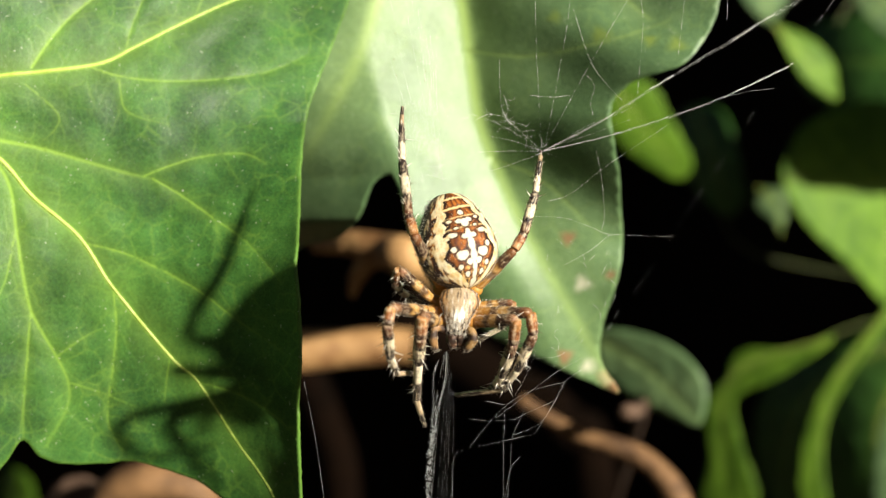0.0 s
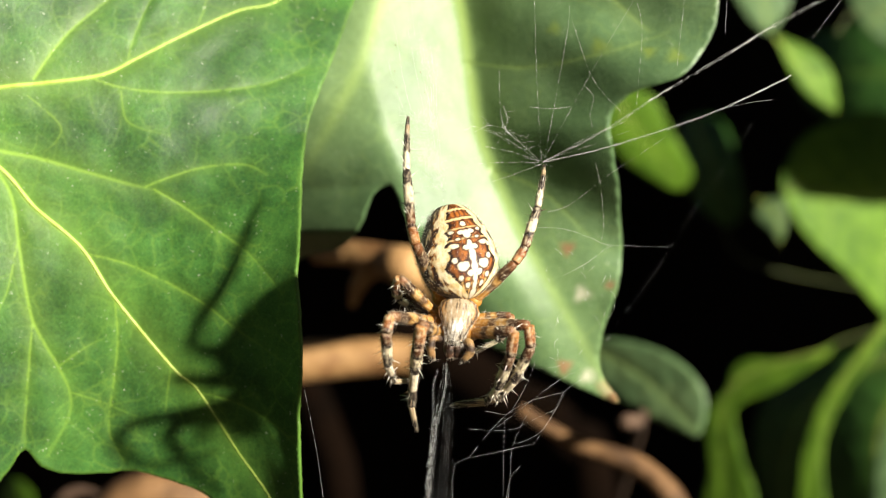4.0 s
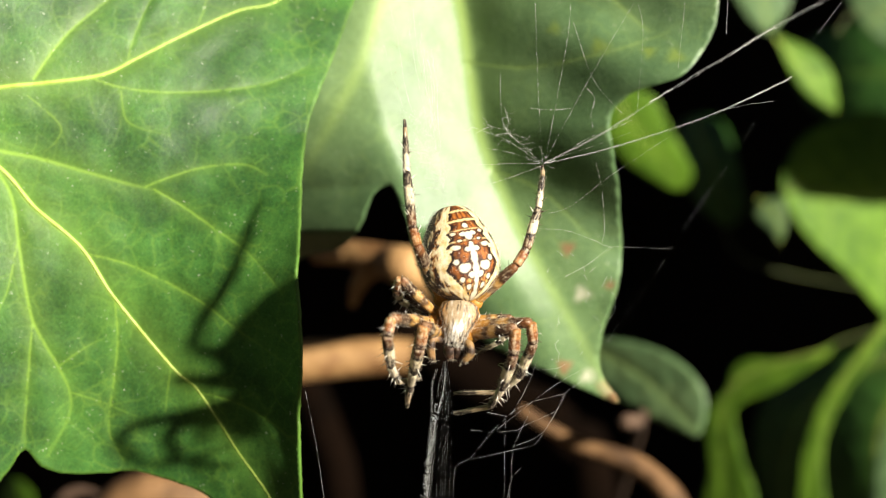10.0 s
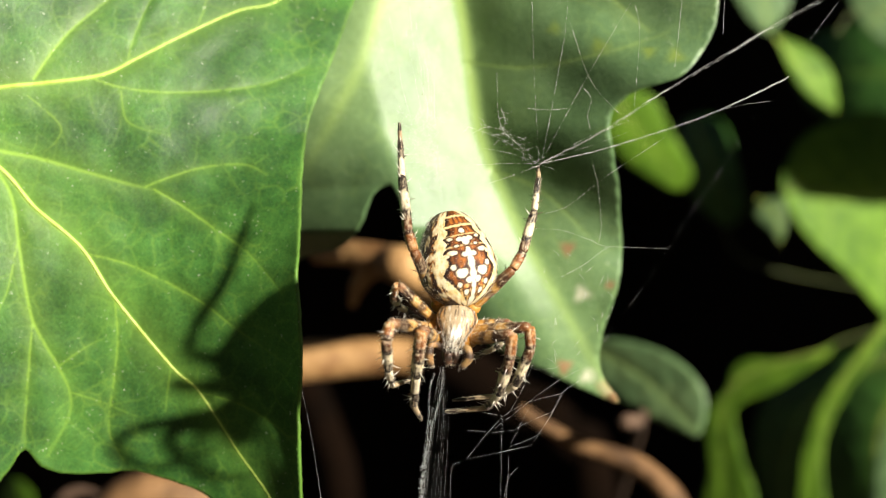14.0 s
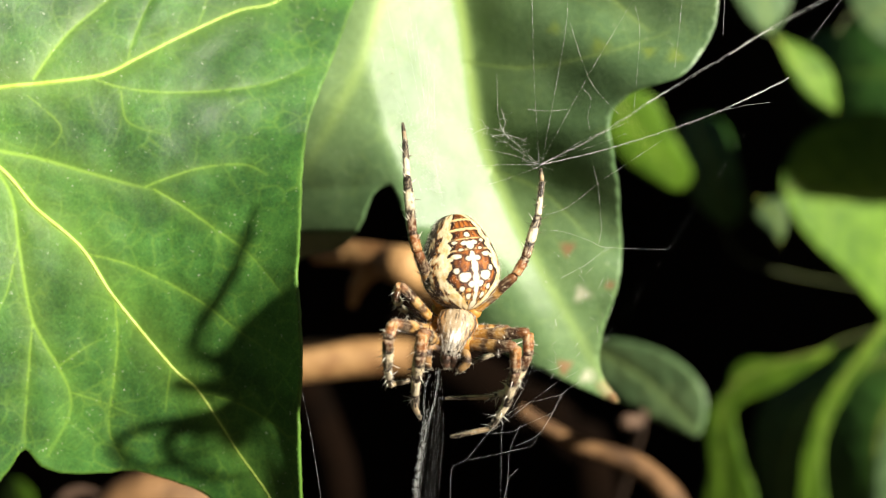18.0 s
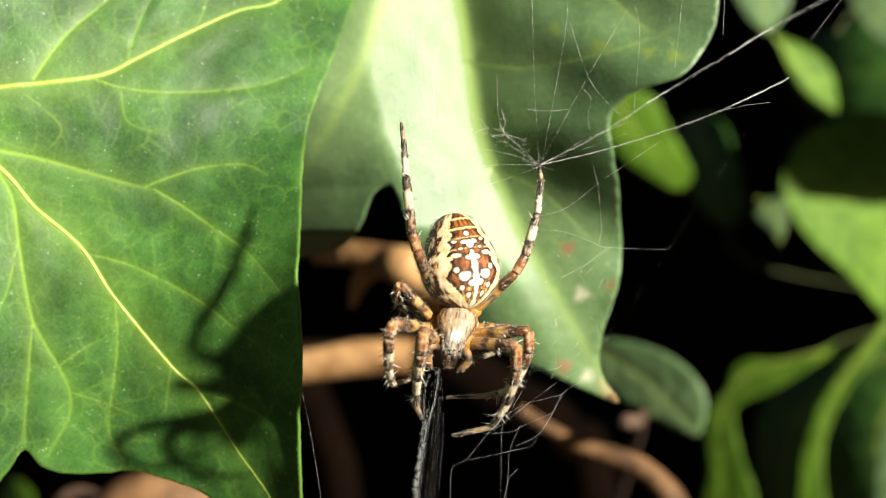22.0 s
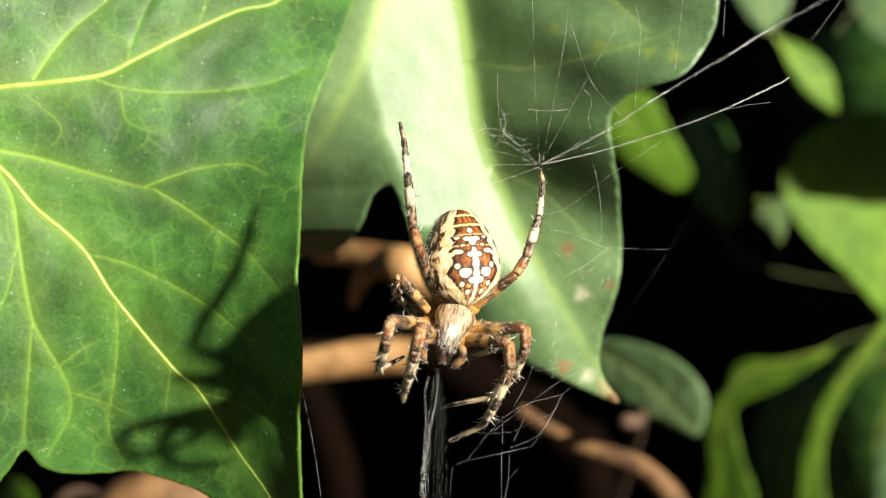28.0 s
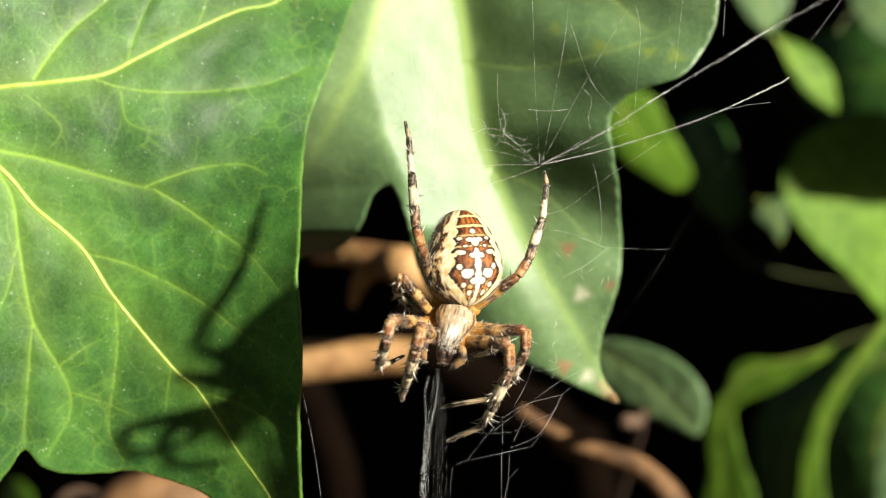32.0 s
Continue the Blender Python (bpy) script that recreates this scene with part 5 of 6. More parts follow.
    walk(leg_a["metatarsus"], [(0, pose(-0.00216, -0.00107, -0.00350, 147.4, -6.5, 180.0)), (3.5, pose(-0.00216, -0.00107, -0.00350, 147.4, -6.5, 180.0)), (5.5, pose(-0.00225, -0.00132, -0.00342, 124.4, -14.0, 180.0)), (10.3, pose(-0.00225, -0.00132, -0.00342, 124.4, -14.0, 180.0)), (10.8, pose(-0.00187, -0.00107, -0.00328, 134.9, -6.9, 180.0)), (14, pose(-0.00187, -0.00107, -0.00328, 134.9, -6.9, 180.0)), (16.5, pose(-0.00161, -0.00142, -0.00343, 129.9, -2.3, 180.0)), (25.5, pose(-0.00161, -0.00142, -0.00343, 129.9, -2.3, 180.0)), (27.5, pose(-0.00169, -0.00186, -0.00379, 118.2, -12.8, 180.0)), (32, pose(-0.00169, -0.00186, -0.00379, 118.2, -12.8, 180.0))])
    walk(leg_a["tarsus"], [(0, pose(-0.00255, 0.00109, -0.00686, 153.2, 12.7, 180.0)), (3.5, pose(-0.00255, 0.00109, -0.00686, 153.2, 12.7, 180.0)), (5.5, pose(-0.00280, 0.00199, -0.00562, 118.9, -5.2, 180.0)), (10.3, pose(-0.00280, 0.00199, -0.00562, 118.9, -5.2, 180.0)), (10.8, pose(-0.00221, 0.00178, -0.00609, 124.5, 22.8, 180.0)), (14, pose(-0.00221, 0.00178, -0.00609, 124.5, 22.8, 180.0)), (16.5, pose(-0.00171, 0.00166, -0.00600, 121.1, 22.1, 180.0)), (25.5, pose(-0.00171, 0.00166, -0.00600, 121.1, 22.1, 180.0)), (27.5, pose(-0.00211, 0.00167, -0.00564, 108.2, 3.7, 180.0)), (32, pose(-0.00211, 0.00167, -0.00564, 108.2, 3.7, 180.0))])
    walk(leg_b["femur"], [(0, pose(0.00000, 0.00000, 0.00000, 58.7, -77.3, -0.0)), (3.5, pose(0.00000, 0.00000, 0.00000, 58.7, -77.3, -0.0)), (5.5, pose(0.00000, 0.00000, 0.00000, 59.5, -79.5, -0.0)), (10.3, pose(0.00000, 0.00000, 0.00000, 59.5, -79.5, -0.0)), (10.8, pose(0.00000, 0.00000, 0.00000, 59.9, -77.7, -0.0)), (14, pose(0.00000, 0.00000, 0.00000, 59.9, -77.7, -0.0)), (16.5, pose(0.00000, 0.00000, 0.00000, 62.2, -76.9, -0.0)), (25.5, pose(0.00000, 0.00000, 0.00000, 62.2, -76.9, -0.0)), (27.5, pose(0.00000, 0.00000, 0.00000, 62.7, -86.2, -0.0)), (32, pose(0.00000, 0.00000, 0.00000, 62.7, -86.2, -0.0))])
    walk(leg_b["patella"], [(0, pose(-0.00363, -0.00611, 0.00081, -152.1, -14.5, 180.0)), (3.5, pose(-0.00363, -0.00611, 0.00081, -152.1, -14.5, 180.0)), (5.5, pose(-0.00357, -0.00616, 0.00066, -161.2, -12.2, 180.0)), (10.3, pose(-0.00357, -0.00616, 0.00066, -161.2, -12.2, 180.0)), (10.8, pose(-0.00350, -0.00619, 0.00076, -152.1, -12.2, 180.0)), (14, pose(-0.00350, -0.00619, 0.00076, -152.1, -12.2, 180.0)), (16.5, pose(-0.00325, -0.00633, 0.00076, -147.2, -14.0, 180.0)), (25.5, pose(-0.00325, -0.00633, 0.00076, -147.2, -14.0, 180.0)), (27.5, pose(-0.00327, -0.00636, 0.00022, -178.5, -4.0, 180.0)), (32, pose(-0.00327, -0.00636, 0.00022, -178.5, -4.0, 180.0))])
    walk(leg_b["tibia"], [(0, pose(-0.00400, -0.00690, -0.00062, 141.3, 0.8, 180.0)), (3.5, pose(-0.00400, -0.00690, -0.00062, 141.3, 0.8, 180.0)), (5.5, pose(-0.00391, -0.00670, -0.00089, 137.9, 5.4, 180.0)), (10.3, pose(-0.00391, -0.00670, -0.00089, 137.9, 5.4, 180.0)), (10.8, pose(-0.00381, -0.00698, -0.00069, 136.8, 1.4, 180.0)), (14, pose(-0.00381, -0.00698, -0.00069, 136.8, 1.4, 180.0)), (16.5, pose(-0.00359, -0.00723, -0.00061, 136.7, 0.2, 180.0)), (25.5, pose(-0.00359, -0.00723, -0.00061, 136.7, 0.2, 180.0)), (27.5, pose(-0.00339, -0.00640, -0.00145, 131.3, -9.9, 180.0)), (32, pose(-0.00339, -0.00640, -0.00145, 131.3, -9.9, 180.0))])
    walk(leg_b["metatarsus"], [(0, pose(-0.00396, -0.00453, -0.00358, 118.3, 12.1, 180.0)), (3.5, pose(-0.00396, -0.00453, -0.00358, 118.3, 12.1, 180.0)), (5.5, pose(-0.00364, -0.00416, -0.00369, 117.6, 17.7, 180.0)), (10.3, pose(-0.00364, -0.00416, -0.00369, 117.6, 17.7, 180.0)), (10.8, pose(-0.00375, -0.00438, -0.00345, 116.6, 6.1, 180.0)), (14, pose(-0.00375, -0.00438, -0.00345, 116.6, 6.1, 180.0)), (16.5, pose(-0.00358, -0.00464, -0.00337, 116.4, 5.3, 180.0)), (25.5, pose(-0.00358, -0.00464, -0.00337, 116.4, 5.3, 180.0)), (27.5, pose(-0.00382, -0.00355, -0.00392, 99.5, -6.1, 180.0)), (32, pose(-0.00382, -0.00355, -0.00392, 99.5, -6.1, 180.0))])
    walk(leg_b["tarsus"], [(0, pose(-0.00360, -0.00135, -0.00525, 122.4, 83.0, 180.0)), (3.5, pose(-0.00360, -0.00135, -0.00525, 122.4, 83.0, 180.0)), (5.5, pose(-0.00314, -0.00096, -0.00528, -55.7, 86.1, 0.0)), (10.3, pose(-0.00314, -0.00096, -0.00528, -55.7, 86.1, 0.0)), (10.8, pose(-0.00357, -0.00115, -0.00505, -63.9, 80.7, 0.0)), (14, pose(-0.00357, -0.00115, -0.00505, -63.9, 80.7, 0.0)), (16.5, pose(-0.00343, -0.00140, -0.00497, -62.4, 81.9, 0.0)), (25.5, pose(-0.00343, -0.00140, -0.00497, -62.4, 81.9, 0.0)), (27.5, pose(-0.00389, 0.00001, -0.00451, -50.0, 59.3, 0.0)), (32, pose(-0.00389, 0.00001, -0.00451, -50.0, 59.3, 0.0))])
    walk(leg_c["femur"], [(0, pose(0.00000, 0.00000, 0.00000, 29.4, -43.6, 0)), (32, pose(0.00000, 0.00000, 0.00000, 29.4, -43.6, 0))])
    walk(leg_c["patella"], [(0, pose(-0.00316, -0.00258, 0.00332, -41.5, -155.8, 0)), (32, pose(-0.00316, -0.00258, 0.00332, -41.5, -155.8, 0))])
    walk(leg_c["tibia"], [(0, pose(-0.00357, -0.00169, 0.00240, -64.6, 165.1, 0)), (32, pose(-0.00357, -0.00169, 0.00240, -64.6, 165.1, 0))])
    walk(leg_c["metatarsus"], [(0, pose(-0.00328, 0.00069, 0.00131, -43.7, 125.8, 0)), (32, pose(-0.00328, 0.00069, 0.00131, -43.7, 125.8, 0))])
    walk(leg_c["tarsus"], [(0, pose(-0.00193, 0.00228, 0.00034, -38.7, 117.1, 0)), (32, pose(-0.00193, 0.00228, 0.00034, -38.7, 117.1, 0))])
    walk(leg_d["femur"], [(0, pose(0.00000, 0.00000, 0.00000, 36.9, -23.0, 0)), (3.5, pose(0.00000, 0.00000, 0.00000, 36.9, -23.0, 0)), (5.5, pose(0.00000, 0.00000, 0.00000, 37.2, -23.4, 0)), (10.3, pose(0.00000, 0.00000, 0.00000, 37.2, -23.4, 0)), (10.8, pose(0.00000, 0.00000, 0.00000, 36.5, -23.6, 0)), (14, pose(0.00000, 0.00000, 0.00000, 36.5, -23.6, 0)), (16.5, pose(0.00000, 0.00000, 0.00000, 36.1, -24.0, 0)), (25.5, pose(0.00000, 0.00000, 0.00000, 36.1, -24.0, 0)), (27.5, pose(0.00000, 0.00000, 0.00000, 37.3, -25.6, 0)), (32, pose(0.00000, 0.00000, 0.00000, 37.3, -25.6, 0))])
    walk(leg_d["patella"], [(0, pose(-0.00214, -0.00412, 0.00505, -23.5, -14.0, 0)), (3.5, pose(-0.00214, -0.00412, 0.00505, -23.5, -14.0, 0)), (5.5, pose(-0.00217, -0.00415, 0.00502, -26.1, -16.5, 0)), (10.3, pose(-0.00217, -0.00415, 0.00502, -26.1, -16.5, 0)), (10.8, pose(-0.00221, -0.00408, 0.00506, -21.2, -17.0, 0)), (14, pose(-0.00221, -0.00408, 0.00506, -21.2, -17.0, 0)), (16.5, pose(-0.00225, -0.00404, 0.00506, -17.7, -18.7, 0)), (25.5, pose(-0.00225, -0.00404, 0.00506, -17.7, -18.7, 0)), (27.5, pose(-0.00236, -0.00416, 0.00492, -27.4, -22.5, 0)), (32, pose(-0.00236, -0.00416, 0.00492, -27.4, -22.5, 0))])
    walk(leg_d["tibia"], [(0, pose(-0.00255, -0.00338, 0.00670, -39.9, -4.1, 0)), (3.5, pose(-0.00255, -0.00338, 0.00670, -39.9, -4.1, 0)), (5.5, pose(-0.00264, -0.00333, 0.00662, -40.5, -6.5, 0)), (10.3, pose(-0.00264, -0.00333, 0.00662, -40.5, -6.5, 0)), (10.8, pose(-0.00271, -0.00341, 0.00671, -39.7, -6.5, 0)), (14, pose(-0.00271, -0.00341, 0.00671, -39.7, -6.5, 0)), (16.5, pose(-0.00281, -0.00348, 0.00672, -39.3, -8.6, 0)), (25.5, pose(-0.00281, -0.00348, 0.00672, -39.3, -8.6, 0)), (27.5, pose(-0.00300, -0.00330, 0.00645, -41.0, -12.6, 0)), (32, pose(-0.00300, -0.00330, 0.00645, -41.0, -12.6, 0))])
    walk(leg_d["metatarsus"], [(0, pose(-0.00292, 0.00091, 0.01182, -39.3, 1.4, 0)), (3.5, pose(-0.00292, 0.00091, 0.01182, -39.3, 1.4, 0)), (5.5, pose(-0.00322, 0.00102, 0.01169, -40.4, -3.0, 0)), (10.3, pose(-0.00322, 0.00102, 0.01169, -40.4, -3.0, 0)), (10.8, pose(-0.00329, 0.00086, 0.01182, -39.5, -2.8, 0)), (14, pose(-0.00329, 0.00086, 0.01182, -39.5, -2.8, 0)), (16.5, pose(-0.00358, 0.00075, 0.01184, -39.4, -6.6, 0)), (25.5, pose(-0.00358, 0.00075, 0.01184, -39.4, -6.6, 0)), (27.5, pose(-0.00410, 0.00111, 0.01141, -41.0, -12.6, 0)), (32, pose(-0.00410, 0.00111, 0.01141, -41.0, -12.6, 0))])
    walk(leg_d["tarsus"], [(0, pose(-0.00283, 0.00378, 0.01533, -42.2, 4.7, 0)), (3.5, pose(-0.00283, 0.00378, 0.01533, -42.2, 4.7, 0)), (5.5, pose(-0.00340, 0.00396, 0.01514, -44.1, -3.2, 0)), (10.3, pose(-0.00340, 0.00396, 0.01514, -44.1, -3.2, 0)), (10.8, pose(-0.00346, 0.00374, 0.01531, -42.7, -2.6, 0)), (14, pose(-0.00346, 0.00374, 0.01531, -42.7, -2.6, 0)), (16.5, pose(-0.00399, 0.00362, 0.01532, -41.9, -9.9, 0)), (25.5, pose(-0.00399, 0.00362, 0.01532, -41.9, -9.9, 0)), (27.5, pose(-0.00485, 0.00410, 0.01476, -44.4, -19.8, 0)), (32, pose(-0.00485, 0.00410, 0.01476, -44.4, -19.8, 0))])
    walk(leg_e["femur"], [(0, pose(0.00000, 0.00000, 0.00000, 42.7, 87.5, 0.0)), (3.5, pose(0.00000, 0.00000, 0.00000, 42.7, 87.5, 0.0)), (5.5, pose(0.00000, 0.00000, 0.00000, 39.2, 79.2, 0.0)), (10.3, pose(0.00000, 0.00000, 0.00000, 39.2, 79.2, 0.0)), (10.8, pose(0.00000, 0.00000, 0.00000, 42.0, 80.3, 0.0)), (14, pose(0.00000, 0.00000, 0.00000, 42.0, 80.3, 0.0)), (16.5, pose(0.00000, 0.00000, 0.00000, 35.2, 88.9, 0.0)), (25.5, pose(0.00000, 0.00000, 0.00000, 35.2, 88.9, 0.0)), (27.5, pose(0.00000, 0.00000, 0.00000, 41.0, 84.7, 0.0)), (32, pose(0.00000, 0.00000, 0.00000, 41.0, 84.7, 0.0))])
    walk(leg_e["patella"], [(0, pose(0.00380, -0.00351, 0.00017, 154.1, -8.4, 180.0)), (3.5, pose(0.00380, -0.00351, 0.00017, 154.1, -8.4, 180.0)), (5.5, pose(0.00394, -0.00327, 0.00075, 169.0, -3.4, 180.0)), (10.3, pose(0.00394, -0.00327, 0.00075, 169.0, -3.4, 180.0)), (10.8, pose(0.00379, -0.00346, 0.00065, 156.8, -4.7, 180.0)), (14, pose(0.00379, -0.00346, 0.00065, 156.8, -4.7, 180.0)), (16.5, pose(0.00423, -0.00298, 0.00008, 156.6, 2.1, 180.0)), (25.5, pose(0.00423, -0.00298, 0.00008, 156.6, 2.1, 180.0)), (27.5, pose(0.00389, -0.00339, 0.00036, 164.0, 9.7, 180.0)), (32, pose(0.00389, -0.00339, 0.00036, 164.0, 9.7, 180.0))])
    walk(leg_e["tibia"], [(0, pose(0.00348, -0.00246, -0.00197, 137.4, -19.9, 180.0)), (3.5, pose(0.00348, -0.00246, -0.00197, 137.4, -19.9, 180.0)), (5.5, pose(0.00380, -0.00281, -0.00160, 140.6, -16.7, 180.0)), (10.3, pose(0.00380, -0.00281, -0.00160, 140.6, -16.7, 180.0)), (10.8, pose(0.00361, -0.00251, -0.00155, 143.2, -15.4, 180.0)), (14, pose(0.00361, -0.00251, -0.00155, 143.2, -15.4, 180.0)), (16.5, pose(0.00431, -0.00203, -0.00212, 138.5, -9.9, 180.0)), (25.5, pose(0.00431, -0.00203, -0.00212, 138.5, -9.9, 180.0)), (27.5, pose(0.00428, -0.00273, -0.00192, 157.0, -15.6, 180.0)), (32, pose(0.00428, -0.00273, -0.00192, 157.0, -15.6, 180.0))])
    walk(leg_e["metatarsus"], [(0, pose(0.00236, 0.00055, -0.00506, 126.0, -34.8, 180.0)), (3.5, pose(0.00236, 0.00055, -0.00506, 126.0, -34.8, 180.0)), (5.5, pose(0.00281, 0.00002, -0.00490, 130.2, -28.4, 180.0)), (10.3, pose(0.00281, 0.00002, -0.00490, 130.2, -28.4, 180.0)), (10.8, pose(0.00266, 0.00016, -0.00499, 123.9, -36.4, 180.0)), (14, pose(0.00266, 0.00016, -0.00499, 123.9, -36.4, 180.0)), (16.5, pose(0.00373, 0.00092, -0.00541, 147.8, -27.8, 180.0)), (25.5, pose(0.00373, 0.00092, -0.00541, 147.8, -27.8, 180.0)), (27.5, pose(0.00318, -0.00099, -0.00587, 126.9, -19.9, 180.0)), (32, pose(0.00318, -0.00099, -0.00587, 126.9, -19.9, 180.0))])
    walk(leg_e["tarsus"], [(0, pose(0.00131, 0.00309, -0.00657, 143.6, -83.0, 180.0)), (3.5, pose(0.00131, 0.00309, -0.00657, 143.6, -83.0, 180.0)), (5.5, pose(0.00185, 0.00242, -0.00668, 147.5, -75.7, 180.0)), (10.3, pose(0.00185, 0.00242, -0.00668, 147.5, -75.7, 180.0)), (10.8, pose(0.00162, 0.00276, -0.00640, 162.3, -83.8, 180.0)), (14, pose(0.00162, 0.00276, -0.00640, 162.3, -83.8, 180.0)), (16.5, pose(0.00250, 0.00260, -0.00776, 159.5, -73.4, 180.0)), (25.5, pose(0.00250, 0.00260, -0.00776, 159.5, -73.4, 180.0)), (27.5, pose(0.00254, 0.00152, -0.00764, 149.6, -55.4, 180.0)), (32, pose(0.00254, 0.00152, -0.00764, 149.6, -55.4, 180.0))])
    walk(leg_f["femur"], [(0, pose(0.00000, 0.00000, 0.00000, -148.4, 88.4, 180.0)), (3.5, pose(0.00000, 0.00000, 0.00000, -148.4, 88.4, 180.0)), (5.5, pose(0.00000, 0.00000, 0.00000, 27.1, 85.3, 0.0)), (10.3, pose(0.00000, 0.00000, 0.00000, 27.1, 85.3, 0.0)), (10.8, pose(0.00000, 0.00000, 0.00000, 25.9, 85.7, 0.0)), (14, pose(0.00000, 0.00000, 0.00000, 25.9, 85.7, 0.0)), (16.5, pose(0.00000, 0.00000, 0.00000, 27.9, 83.5, 0.0)), (25.5, pose(0.00000, 0.00000, 0.00000, 27.9, 83.5, 0.0)), (27.5, pose(0.00000, 0.00000, 0.00000, 27.4, 79.1, 0.0)), (32, pose(0.00000, 0.00000, 0.00000, 27.4, 79.1, 0.0))])
    walk(leg_f["patella"], [(0, pose(0.00495, -0.00305, -0.00014, 169.5, 4.2, 180.0)), (3.5, pose(0.00495, -0.00305, -0.00014, 169.5, 4.2, 180.0)), (5.5, pose(0.00516, -0.00266, 0.00043, 162.8, 6.3, 180.0)), (10.3, pose(0.00516, -0.00266, 0.00043, 162.8, 6.3, 180.0)), (10.8, pose(0.00522, -0.00254, 0.00039, 162.1, 2.3, 180.0)), (14, pose(0.00522, -0.00254, 0.00039, 162.1, 2.3, 180.0)), (16.5, pose(0.00511, -0.00273, 0.00058, 173.6, 2.1, 180.0)), (25.5, pose(0.00511, -0.00273, 0.00058, 173.6, 2.1, 180.0)), (27.5, pose(0.00507, -0.00268, 0.00098, 161.8, 6.1, 180.0)), (32, pose(0.00507, -0.00268, 0.00098, 161.8, 6.1, 180.0))])
    walk(leg_f["tibia"], [(0, pose(0.00510, -0.00269, -0.00212, 149.1, -25.7, 180.0)), (3.5, pose(0.00510, -0.00269, -0.00212, 149.1, -25.7, 180.0)), (5.5, pose(0.00537, -0.00206, -0.00149, 144.1, -21.0, 180.0)), (10.3, pose(0.00537, -0.00206, -0.00149, 144.1, -21.0, 180.0)), (10.8, pose(0.00530, -0.00192, -0.00153, 152.1, -21.0, 180.0)), (14, pose(0.00530, -0.00192, -0.00153, 152.1, -21.0, 180.0)), (16.5, pose(0.00519, -0.00250, -0.00142, 152.2, -21.6, 180.0)), (25.5, pose(0.00519, -0.00250, -0.00142, 152.2, -21.6, 180.0)), (27.5, pose(0.00528, -0.00205, -0.00093, 140.7, -15.4, 180.0)), (32, pose(0.00528, -0.00205, -0.00093, 140.7, -15.4, 180.0))])
    walk(leg_f["metatarsus"], [(0, pose(0.00354, -0.00054, -0.00535, 139.5, -36.7, 180.0)), (3.5, pose(0.00354, -0.00054, -0.00535, 139.5, -36.7, 180.0)), (5.5, pose(0.00416, 0.00039, -0.00466, 139.1, -47.0, 180.0)), (10.3, pose(0.00416, 0.00039, -0.00466, 139.1, -47.0, 180.0)), (10.8, pose(0.00397, 0.00003, -0.00498, 128.2, -52.8, 180.0)), (14, pose(0.00397, 0.00003, -0.00498, 128.2, -52.8, 180.0)), (16.5, pose(0.00382, -0.00055, -0.00486, 128.6, -64.6, 180.0)), (25.5, pose(0.00382, -0.00055, -0.00486, 128.6, -64.6, 180.0)), (27.5, pose(0.00442, 0.00060, -0.00405, 148.8, -42.6, 180.0)), (32, pose(0.00442, 0.00060, -0.00405, 148.8, -42.6, 180.0))])
    walk(leg_f["tarsus"], [(0, pose(0.00216, 0.00143, -0.00720, 148.0, -83.6, 180.0)), (3.5, pose(0.00216, 0.00143, -0.00720, 148.0, -83.6, 180.0)), (5.5, pose(0.00249, 0.00238, -0.00622, 158.4, -87.6, 180.0)), (10.3, pose(0.00249, 0.00238, -0.00622, 158.4, -87.6, 180.0)), (10.8, pose(0.00248, 0.00242, -0.00611, 161.5, -83.7, 180.0)), (14, pose(0.00248, 0.00242, -0.00611, 161.5, -83.7, 180.0)), (16.5, pose(0.00212, 0.00182, -0.00567, 157.1, -84.2, 180.0)), (25.5, pose(0.00212, 0.00182, -0.00567, 157.1, -84.2, 180.0)), (27.5, pose(0.00266, 0.00217, -0.00596, 162.8, -71.3, 180.0)), (32, pose(0.00266, 0.00217, -0.00596, 162.8, -71.3, 180.0))])
    walk(leg_g["femur"], [(0, pose(0.00000, 0.00000, 0.00000, 6.6, 88.0, 0.0)), (32, pose(0.00000, 0.00000, 0.00000, 6.6, 88.0, 0.0))])
    walk(leg_g["patella"], [(0, pose(0.00344, -0.00040, 0.00012, 141.1, -4.4, 180.0)), (32, pose(0.00344, -0.00040, 0.00012, 141.1, -4.4, 180.0))])
    walk(leg_g["tibia"], [(0, pose(0.00335, 0.00059, -0.00110, 143.8, -44.9, 180.0)), (32, pose(0.00335, 0.00059, -0.00110, 143.8, -44.9, 180.0))])
    walk(leg_g["metatarsus"], [(0, pose(0.00221, 0.00177, -0.00225, 157.2, -63.0, 180.0)), (32, pose(0.00221, 0.00177, -0.00225, 157.2, -63.0, 180.0))])
    walk(leg_g["tarsus"], [(0, pose(0.00016, 0.00274, -0.00329, 159.3, -70.6, 180.0)), (32, pose(0.00016, 0.00274, -0.00329, 159.3, -70.6, 180.0))])
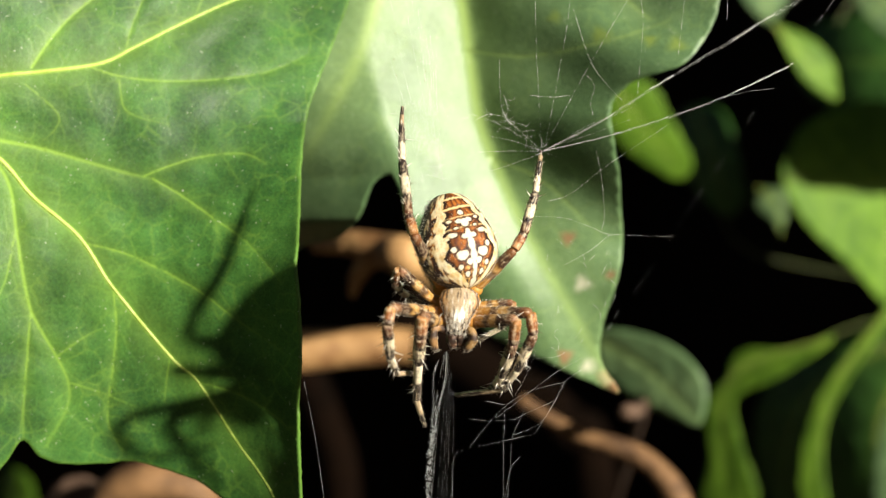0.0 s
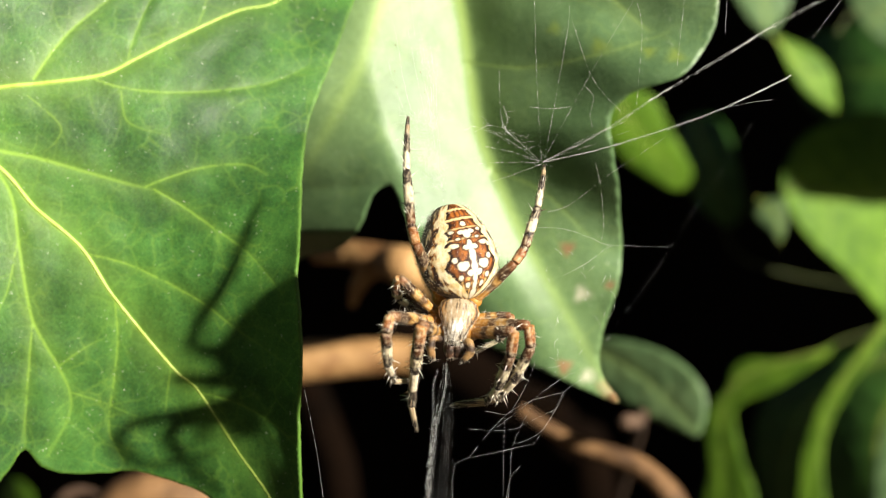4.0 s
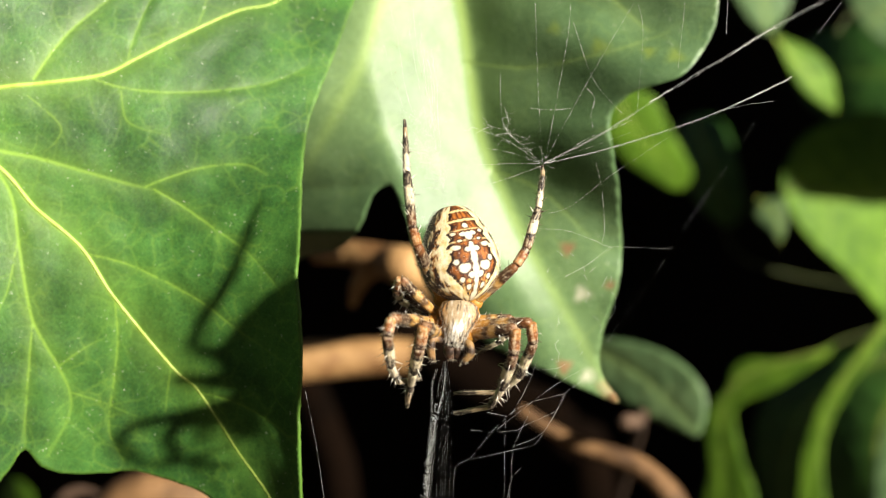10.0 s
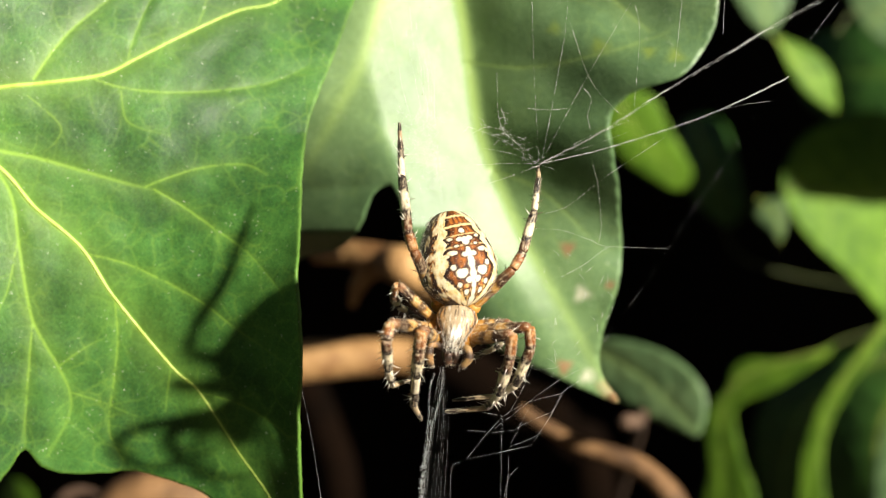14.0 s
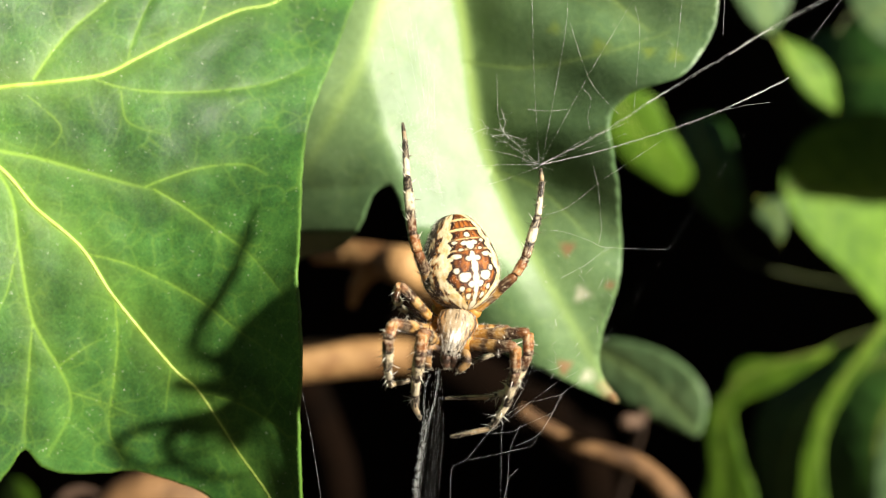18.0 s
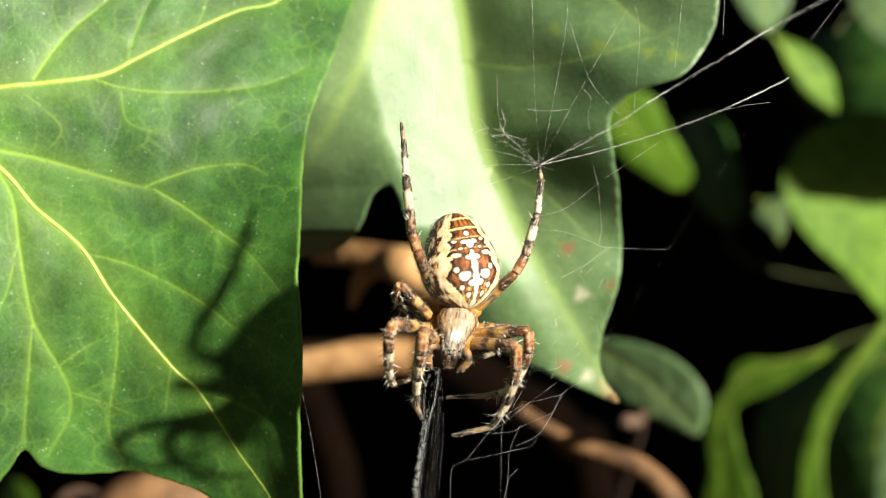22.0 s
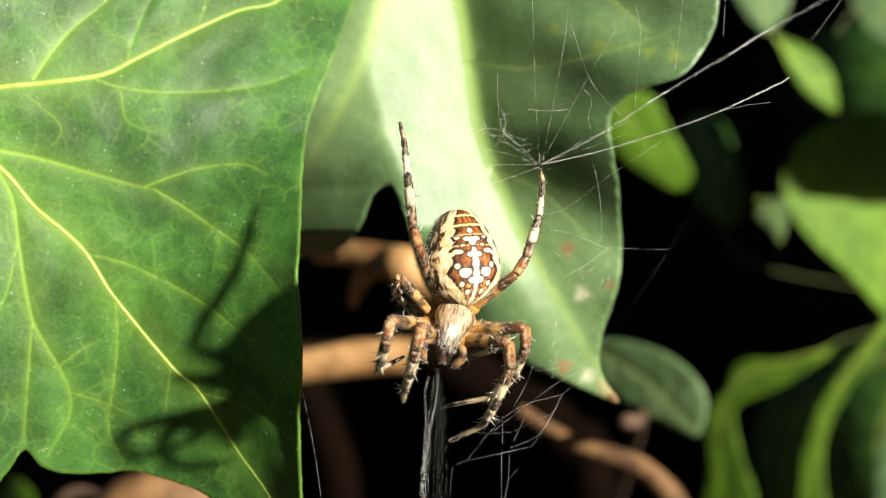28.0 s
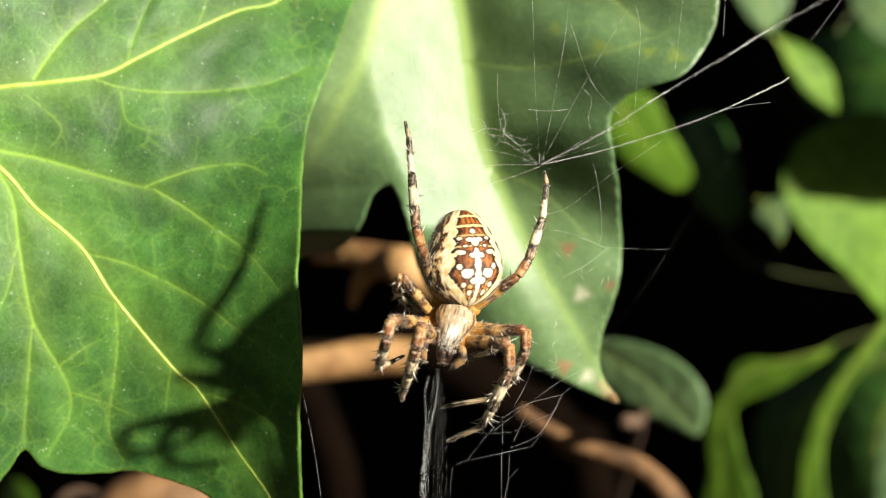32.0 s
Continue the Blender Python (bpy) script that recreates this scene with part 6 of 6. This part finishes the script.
    walk(leg_h["femur"], [(0, pose(0.00000, 0.00000, 0.00000, 21.2, 47.3, 0.0)), (3.5, pose(0.00000, 0.00000, 0.00000, 21.2, 47.3, 0.0)), (5.5, pose(0.00000, 0.00000, 0.00000, 20.7, 47.1, 0.0)), (10.3, pose(0.00000, 0.00000, 0.00000, 20.7, 47.1, 0.0)), (10.8, pose(0.00000, 0.00000, 0.00000, 20.3, 46.3, 0.0)), (14, pose(0.00000, 0.00000, 0.00000, 20.3, 46.3, 0.0)), (16.5, pose(0.00000, 0.00000, 0.00000, 19.6, 45.4, 0.0)), (25.5, pose(0.00000, 0.00000, 0.00000, 19.6, 45.4, 0.0)), (27.5, pose(0.00000, 0.00000, 0.00000, 20.3, 45.6, 0.0)), (32, pose(0.00000, 0.00000, 0.00000, 20.3, 45.6, 0.0))])
    walk(leg_h["patella"], [(0, pose(0.00372, -0.00196, 0.00343, -19.4, 35.0, 0.0)), (3.5, pose(0.00372, -0.00196, 0.00343, -19.4, 35.0, 0.0)), (5.5, pose(0.00372, -0.00192, 0.00346, -17.0, 33.0, 0.0)), (10.3, pose(0.00372, -0.00192, 0.00346, -17.0, 33.0, 0.0)), (10.8, pose(0.00368, -0.00189, 0.00352, -13.5, 31.3, 0.0)), (14, pose(0.00368, -0.00189, 0.00352, -13.5, 31.3, 0.0)), (16.5, pose(0.00364, -0.00182, 0.00360, -3.9, 27.9, 0.0)), (25.5, pose(0.00364, -0.00182, 0.00360, -3.9, 27.9, 0.0)), (27.5, pose(0.00364, -0.00188, 0.00357, -10.2, 26.6, 0.0)), (32, pose(0.00364, -0.00188, 0.00357, -10.2, 26.6, 0.0))])
    walk(leg_h["tibia"], [(0, pose(0.00468, -0.00138, 0.00481, -18.0, 19.8, 0.0)), (3.5, pose(0.00468, -0.00138, 0.00481, -18.0, 19.8, 0.0)), (5.5, pose(0.00465, -0.00140, 0.00489, -16.4, 17.3, 0.0)), (10.3, pose(0.00465, -0.00140, 0.00489, -16.4, 17.3, 0.0)), (10.8, pose(0.00458, -0.00147, 0.00500, -14.2, 17.2, 0.0)), (14, pose(0.00458, -0.00147, 0.00500, -14.2, 17.2, 0.0)), (16.5, pose(0.00447, -0.00170, 0.00516, -9.6, 14.5, 0.0)), (25.5, pose(0.00447, -0.00170, 0.00516, -9.6, 14.5, 0.0)), (27.5, pose(0.00442, -0.00157, 0.00513, -11.3, 11.9, 0.0)), (32, pose(0.00442, -0.00157, 0.00513, -11.3, 11.9, 0.0))])
    walk(leg_h["metatarsus"], [(0, pose(0.00600, -0.00012, 0.00845, -21.2, 12.7, 0.0)), (3.5, pose(0.00600, -0.00012, 0.00845, -21.2, 12.7, 0.0)), (5.5, pose(0.00581, -0.00025, 0.00862, -19.0, 8.6, 0.0)), (10.3, pose(0.00581, -0.00025, 0.00862, -19.0, 8.6, 0.0)), (10.8, pose(0.00575, -0.00047, 0.00877, -16.3, 8.8, 0.0)), (14, pose(0.00575, -0.00047, 0.00877, -16.3, 8.8, 0.0)), (16.5, pose(0.00548, -0.00102, 0.00905, -9.3, 4.8, 0.0)), (25.5, pose(0.00548, -0.00102, 0.00905, -9.3, 4.8, 0.0)), (27.5, pose(0.00524, -0.00077, 0.00904, -9.5, 0.3, 0.0)), (32, pose(0.00524, -0.00077, 0.00904, -9.5, 0.3, 0.0))])
    walk(leg_h["tarsus"], [(0, pose(0.00664, 0.00102, 0.01132, -36.9, 9.8, 0.0)), (3.5, pose(0.00664, 0.00102, 0.01132, -36.9, 9.8, 0.0)), (5.5, pose(0.00626, 0.00078, 0.01156, -33.0, 0.7, 0.0)), (10.3, pose(0.00626, 0.00078, 0.01156, -33.0, 0.7, 0.0)), (10.8, pose(0.00621, 0.00041, 0.01175, -28.6, 1.0, 0.0)), (14, pose(0.00621, 0.00041, 0.01175, -28.6, 1.0, 0.0)), (16.5, pose(0.00573, -0.00051, 0.01215, -15.3, -7.3, -0.0)), (25.5, pose(0.00573, -0.00051, 0.01215, -15.3, -7.3, -0.0)), (27.5, pose(0.00526, -0.00025, 0.01214, -7.0, -16.2, -0.0)), (32, pose(0.00526, -0.00025, 0.01214, -7.0, -16.2, -0.0))])


motions()
